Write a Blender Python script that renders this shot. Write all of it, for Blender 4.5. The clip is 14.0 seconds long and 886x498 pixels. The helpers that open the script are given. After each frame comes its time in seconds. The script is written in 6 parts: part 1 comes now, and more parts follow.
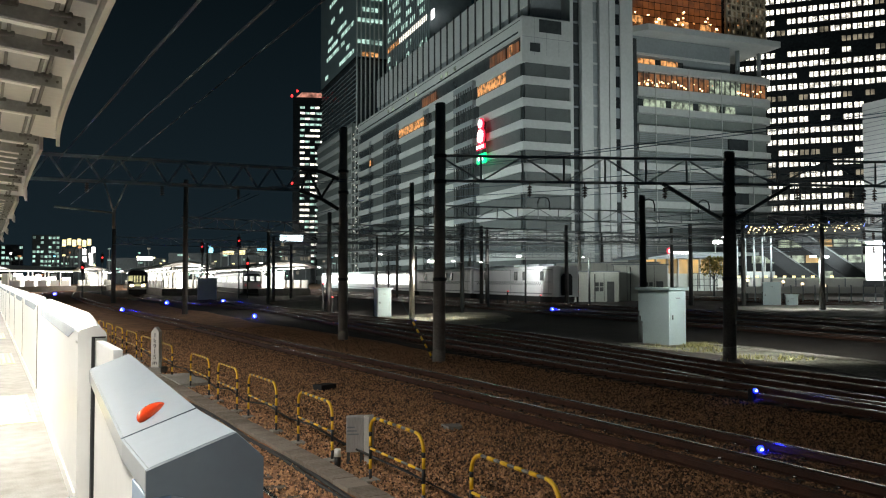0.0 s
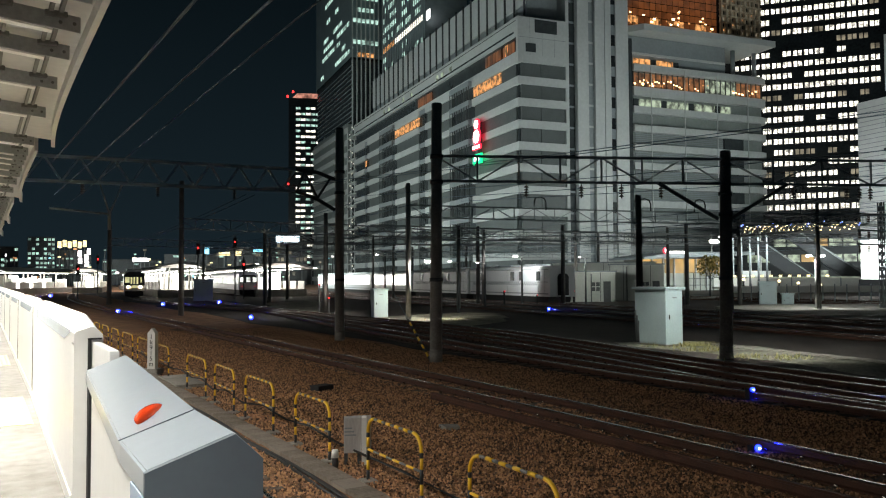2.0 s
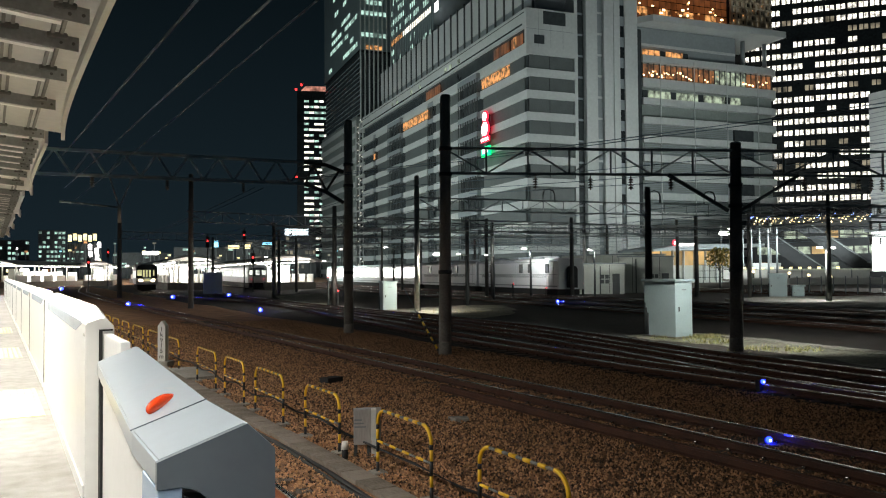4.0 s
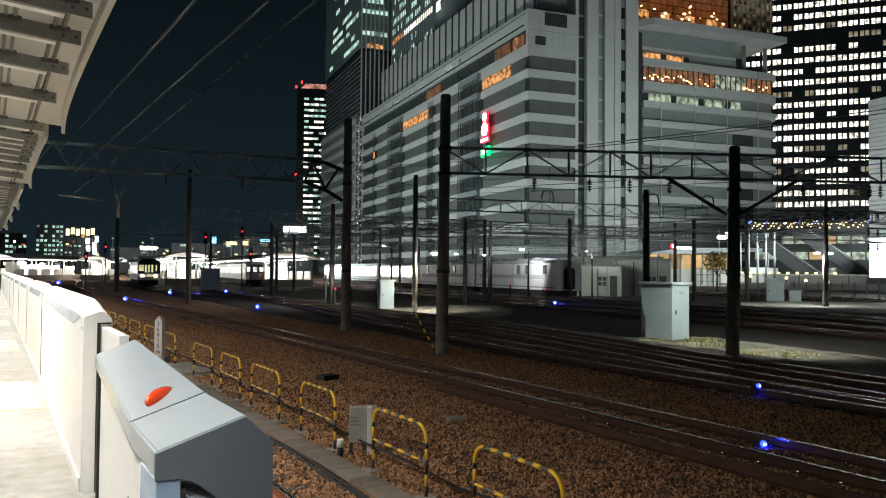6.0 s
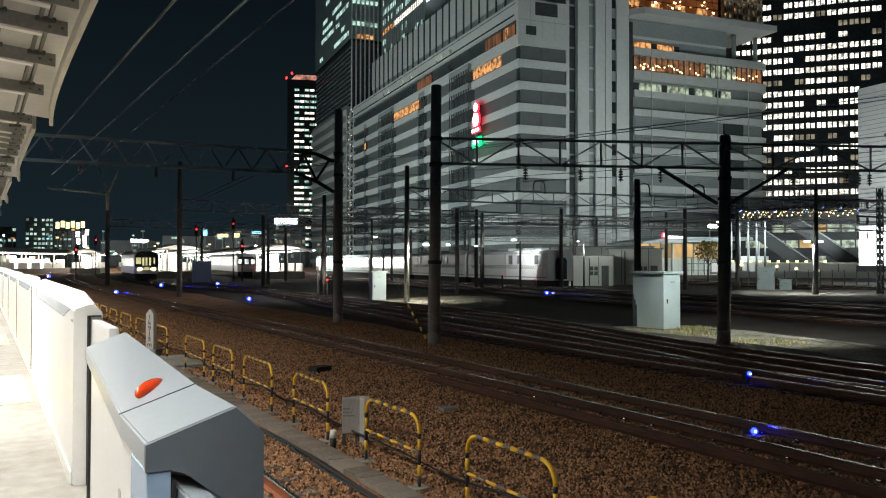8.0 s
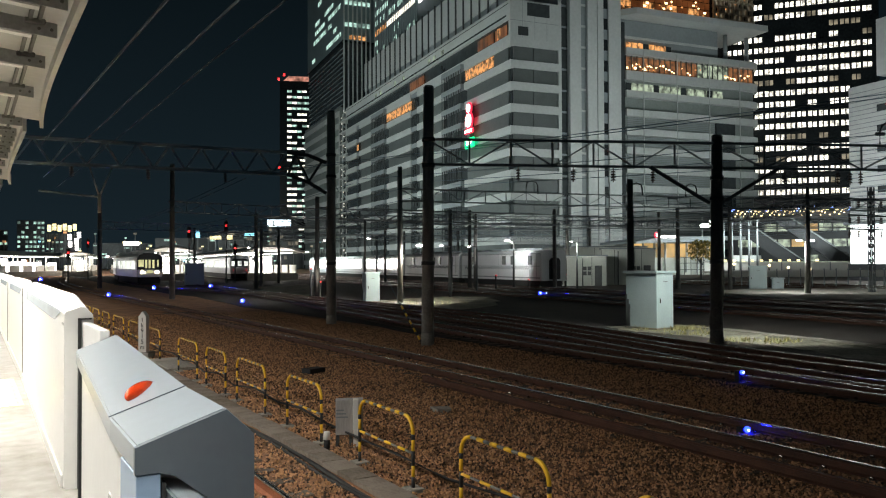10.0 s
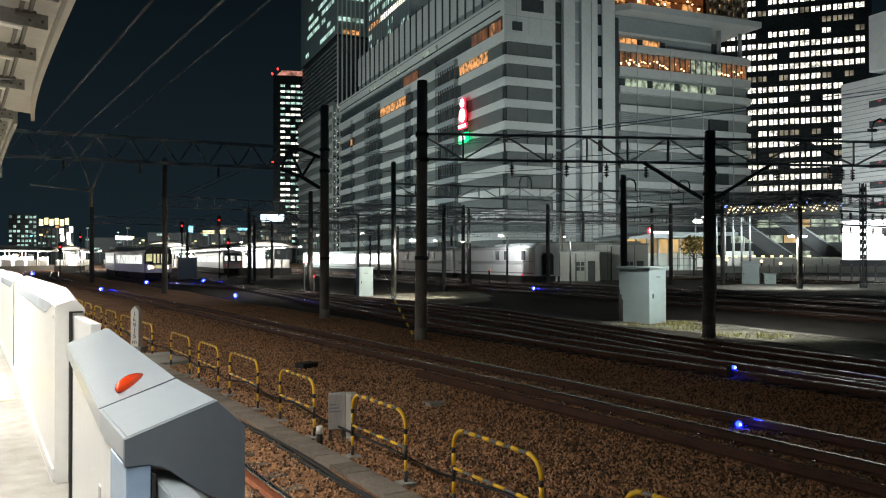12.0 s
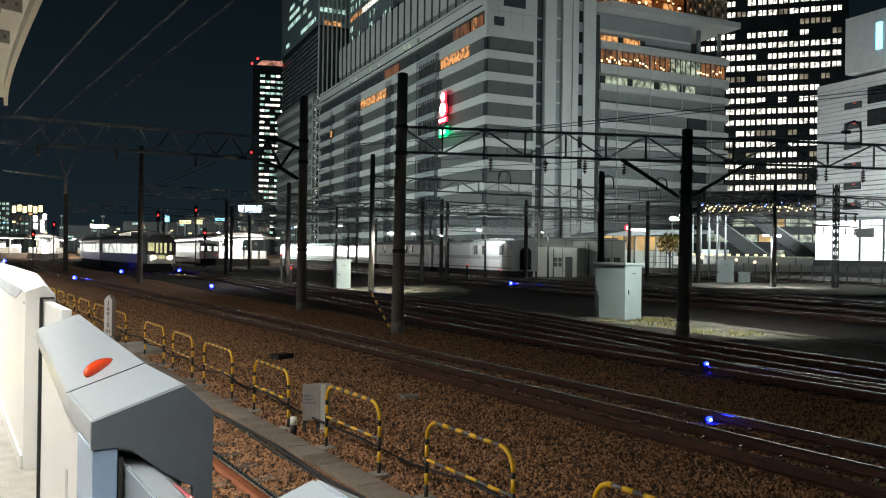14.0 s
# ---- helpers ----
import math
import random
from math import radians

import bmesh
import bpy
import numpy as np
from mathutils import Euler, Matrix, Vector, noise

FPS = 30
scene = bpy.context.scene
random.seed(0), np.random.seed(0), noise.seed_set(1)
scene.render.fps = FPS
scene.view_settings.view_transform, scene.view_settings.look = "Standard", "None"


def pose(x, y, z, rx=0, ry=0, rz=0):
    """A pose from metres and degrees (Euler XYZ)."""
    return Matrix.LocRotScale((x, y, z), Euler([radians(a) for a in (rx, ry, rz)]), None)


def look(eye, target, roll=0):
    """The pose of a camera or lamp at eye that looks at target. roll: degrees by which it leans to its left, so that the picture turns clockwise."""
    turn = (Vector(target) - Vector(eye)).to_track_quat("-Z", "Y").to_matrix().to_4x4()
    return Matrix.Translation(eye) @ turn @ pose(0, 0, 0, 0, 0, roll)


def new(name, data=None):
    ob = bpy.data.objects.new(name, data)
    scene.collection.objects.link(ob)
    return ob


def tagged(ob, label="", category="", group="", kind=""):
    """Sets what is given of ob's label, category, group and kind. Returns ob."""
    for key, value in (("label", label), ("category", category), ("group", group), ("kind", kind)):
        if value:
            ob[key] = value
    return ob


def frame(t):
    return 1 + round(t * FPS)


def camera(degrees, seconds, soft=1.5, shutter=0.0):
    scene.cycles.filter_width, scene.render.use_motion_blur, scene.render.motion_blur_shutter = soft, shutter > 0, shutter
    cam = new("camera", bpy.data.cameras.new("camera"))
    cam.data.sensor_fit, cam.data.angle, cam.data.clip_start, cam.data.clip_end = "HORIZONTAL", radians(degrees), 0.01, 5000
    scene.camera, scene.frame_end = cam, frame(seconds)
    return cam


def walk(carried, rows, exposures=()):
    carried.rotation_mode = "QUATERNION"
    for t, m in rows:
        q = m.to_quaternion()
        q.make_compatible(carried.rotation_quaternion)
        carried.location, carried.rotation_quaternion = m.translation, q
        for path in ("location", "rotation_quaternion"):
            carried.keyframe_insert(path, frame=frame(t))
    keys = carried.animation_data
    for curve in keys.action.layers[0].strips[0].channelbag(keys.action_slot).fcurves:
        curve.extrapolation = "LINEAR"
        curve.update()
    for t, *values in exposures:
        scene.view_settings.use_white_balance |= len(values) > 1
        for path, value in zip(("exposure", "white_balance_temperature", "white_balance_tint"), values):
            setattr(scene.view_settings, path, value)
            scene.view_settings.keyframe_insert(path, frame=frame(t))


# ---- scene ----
cam = camera(58.4, 14.0, 1.1)
PATH = [
    (0, (-0.007, -0.046, 2.692), (0.996, 1.683, 2.766), -0.1),
    (0.5, (0.001, -0.032, 2.692), (1.009, 1.694, 2.766), -0.3),
    (1, (-0.001, -0.029, 2.694), (1.01, 1.696, 2.765), -0.1),
    (1.5, (-0.005, -0.023, 2.693), (1.005, 1.702, 2.767), -0.2),
    (2, (-0.007, -0.021, 2.688), (1.004, 1.703, 2.763), -0.3),
    (2.5, (0.0, -0.009, 2.69), (1.001, 1.721, 2.755), -0.3),
    (3, (0.001, 0.008, 2.686), (0.996, 1.742, 2.743), -0.6),
    (5.5, (-0.021, -0.02, 2.672), (0.972, 1.715, 2.73), 0.3),
    (6, (-0.019, -0.012, 2.671), (0.978, 1.721, 2.727), 0.5),
    (6.5, (-0.017, -0.011, 2.672), (0.982, 1.721, 2.728), 0.5),
    (7, (-0.015, -0.021, 2.671), (0.991, 1.707, 2.721), 0.3),
    (7.5, (-0.01, -0.015, 2.666), (1.0, 1.711, 2.709), 0.1),
    (8, (-0.012, -0.013, 2.667), (1.003, 1.71, 2.7), 0.1),
    (10.5, (0.005, -0.013, 2.662), (1.037, 1.7, 2.698), -0.2),
    (11, (0.011, -0.015, 2.657), (1.049, 1.694, 2.689), -0.0),
    (11.5, (0.009, -0.013, 2.655), (1.053, 1.693, 2.68), 0.0),
    (12, (0.004, -0.014, 2.656), (1.047, 1.692, 2.679), -0.1),
    (12.5, (-0.005, -0.038, 2.657), (1.052, 1.66, 2.677), 0.3),
    (13, (0.002, -0.034, 2.654), (1.074, 1.654, 2.674), 0.6),
    (13.5, (0.013, -0.029, 2.645), (1.094, 1.654, 2.66), 0.9),
    (14, (0.012, -0.042, 2.642), (1.101, 1.635, 2.65), 0.8),
]
walk(cam, [(t, look(e, g, r)) for t, e, g, r in PATH])

# ---- world and light ----
world = bpy.data.worlds.new("night_sky")
scene.world = world
world.use_nodes = True
wn = world.node_tree
wbg = wn.nodes["Background"]
w_co = wn.nodes.new("ShaderNodeTexCoord")
w_sep = wn.nodes.new("ShaderNodeSeparateXYZ")
w_ramp = wn.nodes.new("ShaderNodeValToRGB")
w_ramp.color_ramp.elements[0].position, w_ramp.color_ramp.elements[0].color = 0.0, (0.0092, 0.0172, 0.0228, 1)
w_ramp.color_ramp.elements[1].position, w_ramp.color_ramp.elements[1].color = 0.45, (0.0009, 0.0024, 0.0031, 1)
wn.links.new(w_co.outputs["Generated"], w_sep.inputs[0])
wn.links.new(w_sep.outputs["Z"], w_ramp.inputs[0])
wn.links.new(w_ramp.outputs[0], wbg.inputs[0])
wbg.inputs[1].default_value = 1.0


def area_lamp(name, eye, target, sx, sy, power, color, spread=180):
    data = bpy.data.lights.new(name, "AREA")
    data.shape, data.size, data.size_y, data.energy, data.color = "RECTANGLE", sx, sy, power, color
    data.spread = radians(spread)
    ob = new(name, data)
    ob.matrix_world = look(eye, target)
    return ob


def spot_lamp(name, eye, target, power, degrees, color, radius=0.15):
    data = bpy.data.lights.new(name, "SPOT")
    data.energy, data.spot_size, data.spot_blend, data.color, data.shadow_soft_size = power, radians(degrees), 0.6, color, radius
    ob = new(name, data)
    ob.matrix_world = look(eye, target)
    return ob


# platform tubes under the canopy, then added fill lights that brighten the tower facades
area_lamp("platform_light", (-2.6, 30, 4.35), (-2.5, 30, 1.2), 90, 0.5, 420, (0.97, 0.99, 1.0), 165)
area_lamp("platform_edge_light", (-0.3, 50.5, 4.25), (0.0, 50.5, 1.2), 86, 0.3, 3300, (1.0, 0.965, 0.90), 161)
area_lamp("platform_edge_light_near", (-0.3, 2.5, 4.25), (0.0, 2.5, 1.2), 16, 0.3, 330, (1.0, 0.965, 0.90), 125)
area_lamp("side_facade_fill", (40, 225, 12), (105, 235, 30), 190, 10, 58000, (0.86, 1.0, 0.97))
area_lamp("front_facade_fill", (138, 88, 10), (136, 145, 34), 76, 8, 22000, (0.89, 1.0, 0.97))
spot_lamp("mast_lamp_light", (21.85, 18.4, 4.2), (23.6, 19.6, 0), 1400, 118, (0.95, 1.0, 0.94))
spot_lamp("yard_lamp_light_far", (25.7, 45.5, 3.7), (24.9, 48.5, 0), 2100, 150, (1.0, 0.97, 0.85))
spot_lamp("yard_lamp_light_west", (23.3, 57.5, 3.5), (21.3, 58.5, 0), 1300, 150, (1.0, 0.98, 0.9))
spot_lamp("yard_lamp_light_east", (56.3, 38.6, 4.1), (58, 42, 0), 2600, 174, (0.95, 1.0, 0.95))
# two spots added to brighten the parked coaches and the sheds
spot_lamp("coach_fill_light", (47.0, 65.5, 4.9), (57.5, 78.5, 2.2), 8500, 125, (0.97, 1.0, 0.97))
spot_lamp("shed_fill_light", (53.5, 63.4, 4.6), (58.7, 69.5, 1.6), 850, 130, (0.95, 1.0, 0.93))
# area fill added to brighten the white store's side
area_lamp("white_store_fill", (88, 46, 7), (104, 48, 16), 40, 3, 7000, (0.95, 1.0, 1.0))


# ---- materials ----
def material(name, color, rough=0.6, metal=0.0, color2=None, scale=3.0, bump=0.0, bump_scale=40.0, spread=0.0, fine=None, stretch=None):
    """Procedural surface: two scales of noise between two tones, fine relief, and a shift from piece to piece."""
    m = bpy.data.materials.new(name)
    m.use_nodes = True
    nt = m.node_tree
    b = nt.nodes["Principled BSDF"]
    b.inputs["Roughness"].default_value, b.inputs["Metallic"].default_value = rough, metal
    c2 = color2 or tuple(v * 0.72 for v in color)
    co = nt.nodes.new("ShaderNodeTexCoord")
    src = co.outputs["Object"]
    if stretch:
        mp = nt.nodes.new("ShaderNodeMapping")
        mp.inputs["Scale"].default_value = stretch
        nt.links.new(src, mp.inputs[0])
        src = mp.outputs[0]
    n1 = nt.nodes.new("ShaderNodeTexNoise")
    n1.inputs["Scale"].default_value, n1.inputs["Detail"].default_value = scale, 6
    n2 = nt.nodes.new("ShaderNodeTexNoise")
    n2.inputs["Scale"].default_value, n2.inputs["Detail"].default_value = fine or scale * 14, 4
    for n in (n1, n2):
        nt.links.new(src, n.inputs["Vector"])
    mix = nt.nodes.new("ShaderNodeMath")
    mix.operation = "MULTIPLY_ADD"
    mix.inputs[1].default_value, mix.inputs[2].default_value = 0.5, 0.0
    nt.links.new(n2.outputs[0], mix.inputs[0])
    add = nt.nodes.new("ShaderNodeMath")
    add.operation = "MULTIPLY_ADD"
    add.inputs[1].default_value = 0.5
    nt.links.new(n1.outputs[0], add.inputs[0])
    nt.links.new(mix.outputs[0], add.inputs[2])
    last = add.outputs[0]
    if spread:
        info = nt.nodes.new("ShaderNodeObjectInfo")
        isl = nt.nodes.new("ShaderNodeNewGeometry")
        s1 = nt.nodes.new("ShaderNodeMath")
        s1.operation = "ADD"
        nt.links.new(info.outputs["Random"], s1.inputs[0])
        nt.links.new(isl.outputs["Random Per Island"], s1.inputs[1])
        s2 = nt.nodes.new("ShaderNodeMath")
        s2.operation = "MULTIPLY_ADD"
        s2.inputs[1].default_value, s2.inputs[2].default_value = spread, -spread
        nt.links.new(s1.outputs[0], s2.inputs[0])
        s3 = nt.nodes.new("ShaderNodeMath")
        nt.links.new(last, s3.inputs[0])
        nt.links.new(s2.outputs[0], s3.inputs[1])
        last = s3.outputs[0]
    ramp = nt.nodes.new("ShaderNodeValToRGB")
    ramp.color_ramp.elements[0].position, ramp.color_ramp.elements[0].color = 0.32, (*c2, 1)
    ramp.color_ramp.elements[1].position, ramp.color_ramp.elements[1].color = 0.66, (*color, 1)
    nt.links.new(last, ramp.inputs[0])
    nt.links.new(ramp.outputs[0], b.inputs["Base Color"])
    if bump:
        nb = nt.nodes.new("ShaderNodeTexNoise")
        nb.inputs["Scale"].default_value, nb.inputs["Detail"].default_value = bump_scale, 5
        nt.links.new(src, nb.inputs["Vector"])
        bp = nt.nodes.new("ShaderNodeBump")
        bp.inputs["Strength"].default_value, bp.inputs["Distance"].default_value = min(1.0, bump), 0.02
        nt.links.new(nb.outputs[0], bp.inputs["Height"])
        nt.links.new(bp.outputs[0], b.inputs["Normal"])
    return m


def glow(name, color, strength, uneven=0.0, scale=0.6):
    """A thing that gives off light; uneven: dark and bright patches like furniture behind a window."""
    m = bpy.data.materials.new(name)
    m.use_nodes = True
    nt = m.node_tree
    b = nt.nodes["Principled BSDF"]
    b.inputs["Base Color"].default_value = (0.05, 0.05, 0.05, 1)
    b.inputs["Emission Color"].default_value = (*color, 1)
    b.inputs["Emission Strength"].default_value = strength
    if uneven:
        co = nt.nodes.new("ShaderNodeTexCoord")
        n = nt.nodes.new("ShaderNodeTexNoise")
        n.inputs["Scale"].default_value, n.inputs["Detail"].default_value = scale, 3
        info = nt.nodes.new("ShaderNodeObjectInfo")
        off = nt.nodes.new("ShaderNodeVectorMath")
        off.operation = "ADD"
        k = nt.nodes.new("ShaderNodeMath")
        k.operation = "MULTIPLY"
        k.inputs[1].default_value = 57.0
        nt.links.new(info.outputs["Random"], k.inputs[0])
        nt.links.new(co.outputs["Object"], off.inputs[0])
        nt.links.new(k.outputs[0], off.inputs[1])
        nt.links.new(off.outputs[0], n.inputs["Vector"])
        r = nt.nodes.new("ShaderNodeMapRange")
        r.inputs["From Min"].default_value, r.inputs["From Max"].default_value = 0.36, 0.62
        r.inputs["To Min"].default_value, r.inputs["To Max"].default_value = strength * (1 - uneven), strength
        nt.links.new(n.outputs[0], r.inputs[0])
        nt.links.new(r.outputs[0], b.inputs["Emission Strength"])
    return m


M_BALLAST = material("ballast", (0.47, 0.235, 0.115), 0.95, 0, (0.10, 0.052, 0.026), 1.2, 1.0, 16.0, fine=22)
M_STONE = material("ballast_stone", (0.58, 0.315, 0.155), 0.65, 0, (0.055, 0.029, 0.014), 4, 0.4, 60, spread=0.75)
M_PAD = material("pale_lit_gravel", (0.36, 0.34, 0.26), 0.95, 0, (0.05, 0.043, 0.03), 0.8, 1.0, 14, fine=9)
M_RUST = material("rusty_rail", (0.12, 0.047, 0.024), 0.65, 0.1, (0.045, 0.019, 0.011), 2.5, 0.4, 80)
M_RUST_ORANGE = material("fresh_orange_rust", (0.36, 0.115, 0.045), 0.7, 0.05, (0.15, 0.05, 0.022), 2.5, 0.4, 80)
M_CLIP = material("oily_rail_clip", (0.5, 0.47, 0.44), 0.25, 0.9, (0.2, 0.17, 0.14), 6)
M_RAILTOP = material("polished_rail_top", (0.80, 0.79, 0.77), 0.2, 1.0, (0.62, 0.60, 0.57), 1.5)
M_SLEEPER = material("concrete_sleeper", (0.16, 0.125, 0.095), 0.9, 0, (0.07, 0.05, 0.035), 3, 0.5, 50, spread=0.3)
M_CONC = material("grey_concrete", (0.36, 0.34, 0.30), 0.9, 0, (0.2, 0.18, 0.15), 1.4, 0.4, 60)
M_TROUGH = material("dusty_concrete_lid", (0.25, 0.21, 0.17), 0.92, 0, (0.12, 0.095, 0.07), 1.6, 0.5, 50, spread=0.25)
M_PLATFORM = material("platform_concrete", (0.33, 0.315, 0.285), 0.8, 0, (0.19, 0.178, 0.155), 0.9, 0.2, 60, fine=7)
M_TACTILE = material("yellow_tactile_tile", (0.72, 0.63, 0.36), 0.7, 0, (0.6, 0.52, 0.3), 3, spread=0.2)
M_GATE = material("white_gate_paint", (0.82, 0.82, 0.79), 0.38, 0, (0.76, 0.76, 0.73), 1.2)
M_CAP = material("light_grey_lacquer", (0.29, 0.335, 0.365), 0.28, 0.0, (0.27, 0.31, 0.34), 1.4)
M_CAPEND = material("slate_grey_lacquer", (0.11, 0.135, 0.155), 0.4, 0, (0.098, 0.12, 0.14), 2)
M_BLACK = material("black_rubber", (0.02, 0.02, 0.02), 0.7)
M_REDLENS = material("orange_red_lens", (0.75, 0.07, 0.015), 0.18, 0, (0.6, 0.045, 0.01), 9)
M_YELLOW = material("yellow_paint", (0.90, 0.55, 0.02), 0.4, 0, (0.78, 0.44, 0.02), 8, 0.15, 90)
M_BLACKPAINT = material("black_paint", (0.03, 0.03, 0.03), 0.5, 0, (0.015, 0.015, 0.015), 8)
M_GALV = material("galvanised_steel", (0.60, 0.59, 0.56), 0.42, 0.2, (0.46, 0.45, 0.42), 4, 0.1, 60)
M_WHITE = material("white_paint", (0.80, 0.79, 0.75), 0.5, 0, (0.70, 0.68, 0.63), 3)
M_INK = material("black_ink", (0.03, 0.03, 0.03), 0.6)
M_POLE = material("weathered_concrete_pole", (0.46, 0.44, 0.40), 0.85, 0, (0.27, 0.255, 0.23), 1.2, 0.3, 40)
# pole concrete again in a darker tone, for masts that stand unlit
M_POLESHADE = material("shaded_concrete_pole", (0.19, 0.18, 0.165), 0.85, 0, (0.085, 0.08, 0.072), 1.2, 0.3, 40)
M_STEEL = material("dark_painted_steel", (0.11, 0.12, 0.12), 0.6, 0.2, (0.06, 0.065, 0.065), 2, 0.2, 40)
M_TRUSS = material("grey_truss_steel", (0.36, 0.50, 0.58), 0.6, 0.1, (0.26, 0.37, 0.43), 2)
M_ANGLE = material("weathered_zinc_angle_iron", (0.36, 0.375, 0.375), 0.65, 0.1, (0.24, 0.25, 0.25), 2, 0.2, 40)
M_WIRE = material("old_copper_wire", (0.12, 0.175, 0.22), 0.6, 0.0)
M_TUBE = material("worn_grey_tube", (0.30, 0.29, 0.27), 0.45, 0.3, (0.06, 0.06, 0.055), 7, 0.1, 70)
M_INSUL = material("brown_insulator", (0.10, 0.06, 0.045), 0.3)
M_CABINET = material("pale_green_grey_enamel", (0.59, 0.70, 0.71), 0.45, 0, (0.49, 0.60, 0.61), 1.4)
M_CANOPY = material("cream_sheet_metal", (0.50, 0.485, 0.455), 0.55, 0, (0.42, 0.405, 0.38), 0.8)
M_PURLIN = material("grey_primer_steel", (0.36, 0.36, 0.345), 0.5, 0.2, (0.25, 0.25, 0.235), 2)
M_STRINGER = material("dusty_dark_channel", (0.17, 0.16, 0.145), 0.6, 0.2, (0.09, 0.085, 0.075), 3)
M_FACADE = material("pale_stone_panel", (0.60, 0.62, 0.61), 0.7, 0, (0.49, 0.51, 0.50), 0.12, fine=1.4)
M_FACADE_GREY = material("grey_stone_panel", (0.30, 0.33, 0.34), 0.65, 0, (0.24, 0.265, 0.275), 0.12, fine=1.4)
M_GLASSDARK = material("dark_tinted_glass", (0.075, 0.085, 0.088), 0.22, 0, (0.045, 0.052, 0.055), 0.18, fine=0.7)
M_BLIND = material("grey_louvre", (0.135, 0.15, 0.148), 0.5, 0, (0.095, 0.107, 0.105), 0.3, fine=3)
M_TOWER = material("black_glass_wall", (0.03, 0.035, 0.038), 0.25, 0, (0.01, 0.011, 0.012), 0.1)
M_TOWERG = material("grey_green_glass_wall", (0.28, 0.35, 0.36), 0.35, 0, (0.19, 0.24, 0.25), 0.08, fine=0.5)
M_LOUVRE = material("pale_grey_louvre", (0.25, 0.275, 0.265), 0.5, 0, (0.18, 0.20, 0.19), 0.3, fine=3)
M_SHED = material("grey_sheet_wall", (0.56, 0.58, 0.53), 0.7, 0, (0.44, 0.46, 0.42), 0.4)
M_CARWHITE = material("white_coach_paint", (0.70, 0.72, 0.73), 0.35, 0, (0.62, 0.64, 0.65), 0.5)
M_COACH = material("stainless_coach_side", (0.62, 0.64, 0.67), 0.34, 0.3, (0.5, 0.52, 0.55), 0.8)
M_CARDARK = material("black_cab_front", (0.022, 0.022, 0.025), 0.3)
M_UNDER = material("sooty_underframe", (0.03, 0.028, 0.026), 0.8)
M_GRASS = material("dry_grass_blade", (0.62, 0.56, 0.28), 0.8, 0, (0.34, 0.31, 0.12), 5, spread=0.4)
M_DARKGROUND = material("dim_yard_ballast", (0.050, 0.036, 0.026), 0.92, 0, (0.016, 0.012, 0.009), 0.5, 1.0, 16, fine=14)

M_TAN = material("tan_lattice", (0.52, 0.44, 0.32), 0.7, 0, (0.4, 0.33, 0.24), 0.4)
G_WIN = glow("office_window_light", (1.0, 0.95, 0.82), 2.3, 0.6, 1.1)
G_OFFICE = glow("bright_office_light", (1.0, 0.95, 0.82), 2.6, 0.85, 1.1)
G_WINDIM = glow("dim_window_light", (1.0, 0.86, 0.6), 0.35, 0.8, 0.4)
G_GREENWIN = glow("greenish_window_light", (0.66, 1.0, 0.86), 1.0, 0.85, 0.4)
G_AMBER = glow("amber_restaurant_light", (1.0, 0.45, 0.15), 1.15, 0.95, 0.9)
G_AMBERDIM = glow("dim_amber_gallery_light", (1.0, 0.36, 0.12), 0.22, 0.8, 0.2)
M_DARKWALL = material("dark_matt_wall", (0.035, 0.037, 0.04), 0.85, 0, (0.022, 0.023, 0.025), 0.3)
G_CAFE = glow("dim_cafe_light", (1.0, 0.40, 0.14), 0.32, 0.9, 0.7)
G_BULB = glow("small_warm_bulb", (1.0, 0.62, 0.3), 5.0)
G_PALE = glow("pale_shop_light", (0.85, 1.0, 0.72), 0.6, 0.92, 0.7)
G_TUBE = glow("fluorescent_tube", (1.0, 0.96, 0.88), 16.0)
# glow that stands in for the blazing far platforms
G_PLATFORM = glow("platform_glare", (1.0, 0.96, 0.88), 7.0, 0.8, 0.9)
G_RED = glow("red_signal_light", (1.0, 0.03, 0.03), 4.0)
G_REDSIGN = glow("red_neon_outline", (1.0, 0.02, 0.06), 1.6)
G_REDDIM = glow("dim_red_light", (1.0, 0.05, 0.06), 0.5)
G_WHITESIGN = glow("white_sign_light", (1.0, 0.93, 0.92), 4.0)
G_GREENSIGN = glow("green_sign_light", (0.0, 0.85, 0.25), 2.2)
G_BLUE = glow("blue_signal_light", (0.003, 0.008, 1.0), 38.0)
G_BLUECORE = glow("blue_white_lamp_core", (0.45, 0.5, 1.0), 30.0)
G_HEAD = glow("warm_headlight", (1.0, 0.72, 0.40), 16.0)
G_CAB = glow("cab_window_light", (0.88, 0.84, 0.42), 0.9, 0.5, 1.2)
G_COACHWIN = glow("coach_window_light", (0.9, 0.94, 0.86), 1.5, 0.7, 0.8)
G_ORANGE = glow("orange_shop_light", (1.0, 0.62, 0.2), 0.9, 0.7, 0.12)
G_BILLBOARD = glow("white_shop_window_light", (0.94, 1.0, 0.98), 5.5, 0.5, 0.22)
G_CYAN = glow("cyan_sign_light", (0.25, 0.75, 1.0), 3.0)
G_YELSIGN = glow("yellow_sign_light", (1.0, 0.84, 0.42), 2.6, 0.5, 0.8)
G_LAMP = glow("white_lamp_head", (1.0, 1.0, 0.92), 14.0)
G_FAIRYBLUE = glow("blue_garland_light", (0.2, 0.3, 1.0), 5.0)
G_FAIRY = glow("amber_garland_light", (1.0, 0.75, 0.4), 4.0)


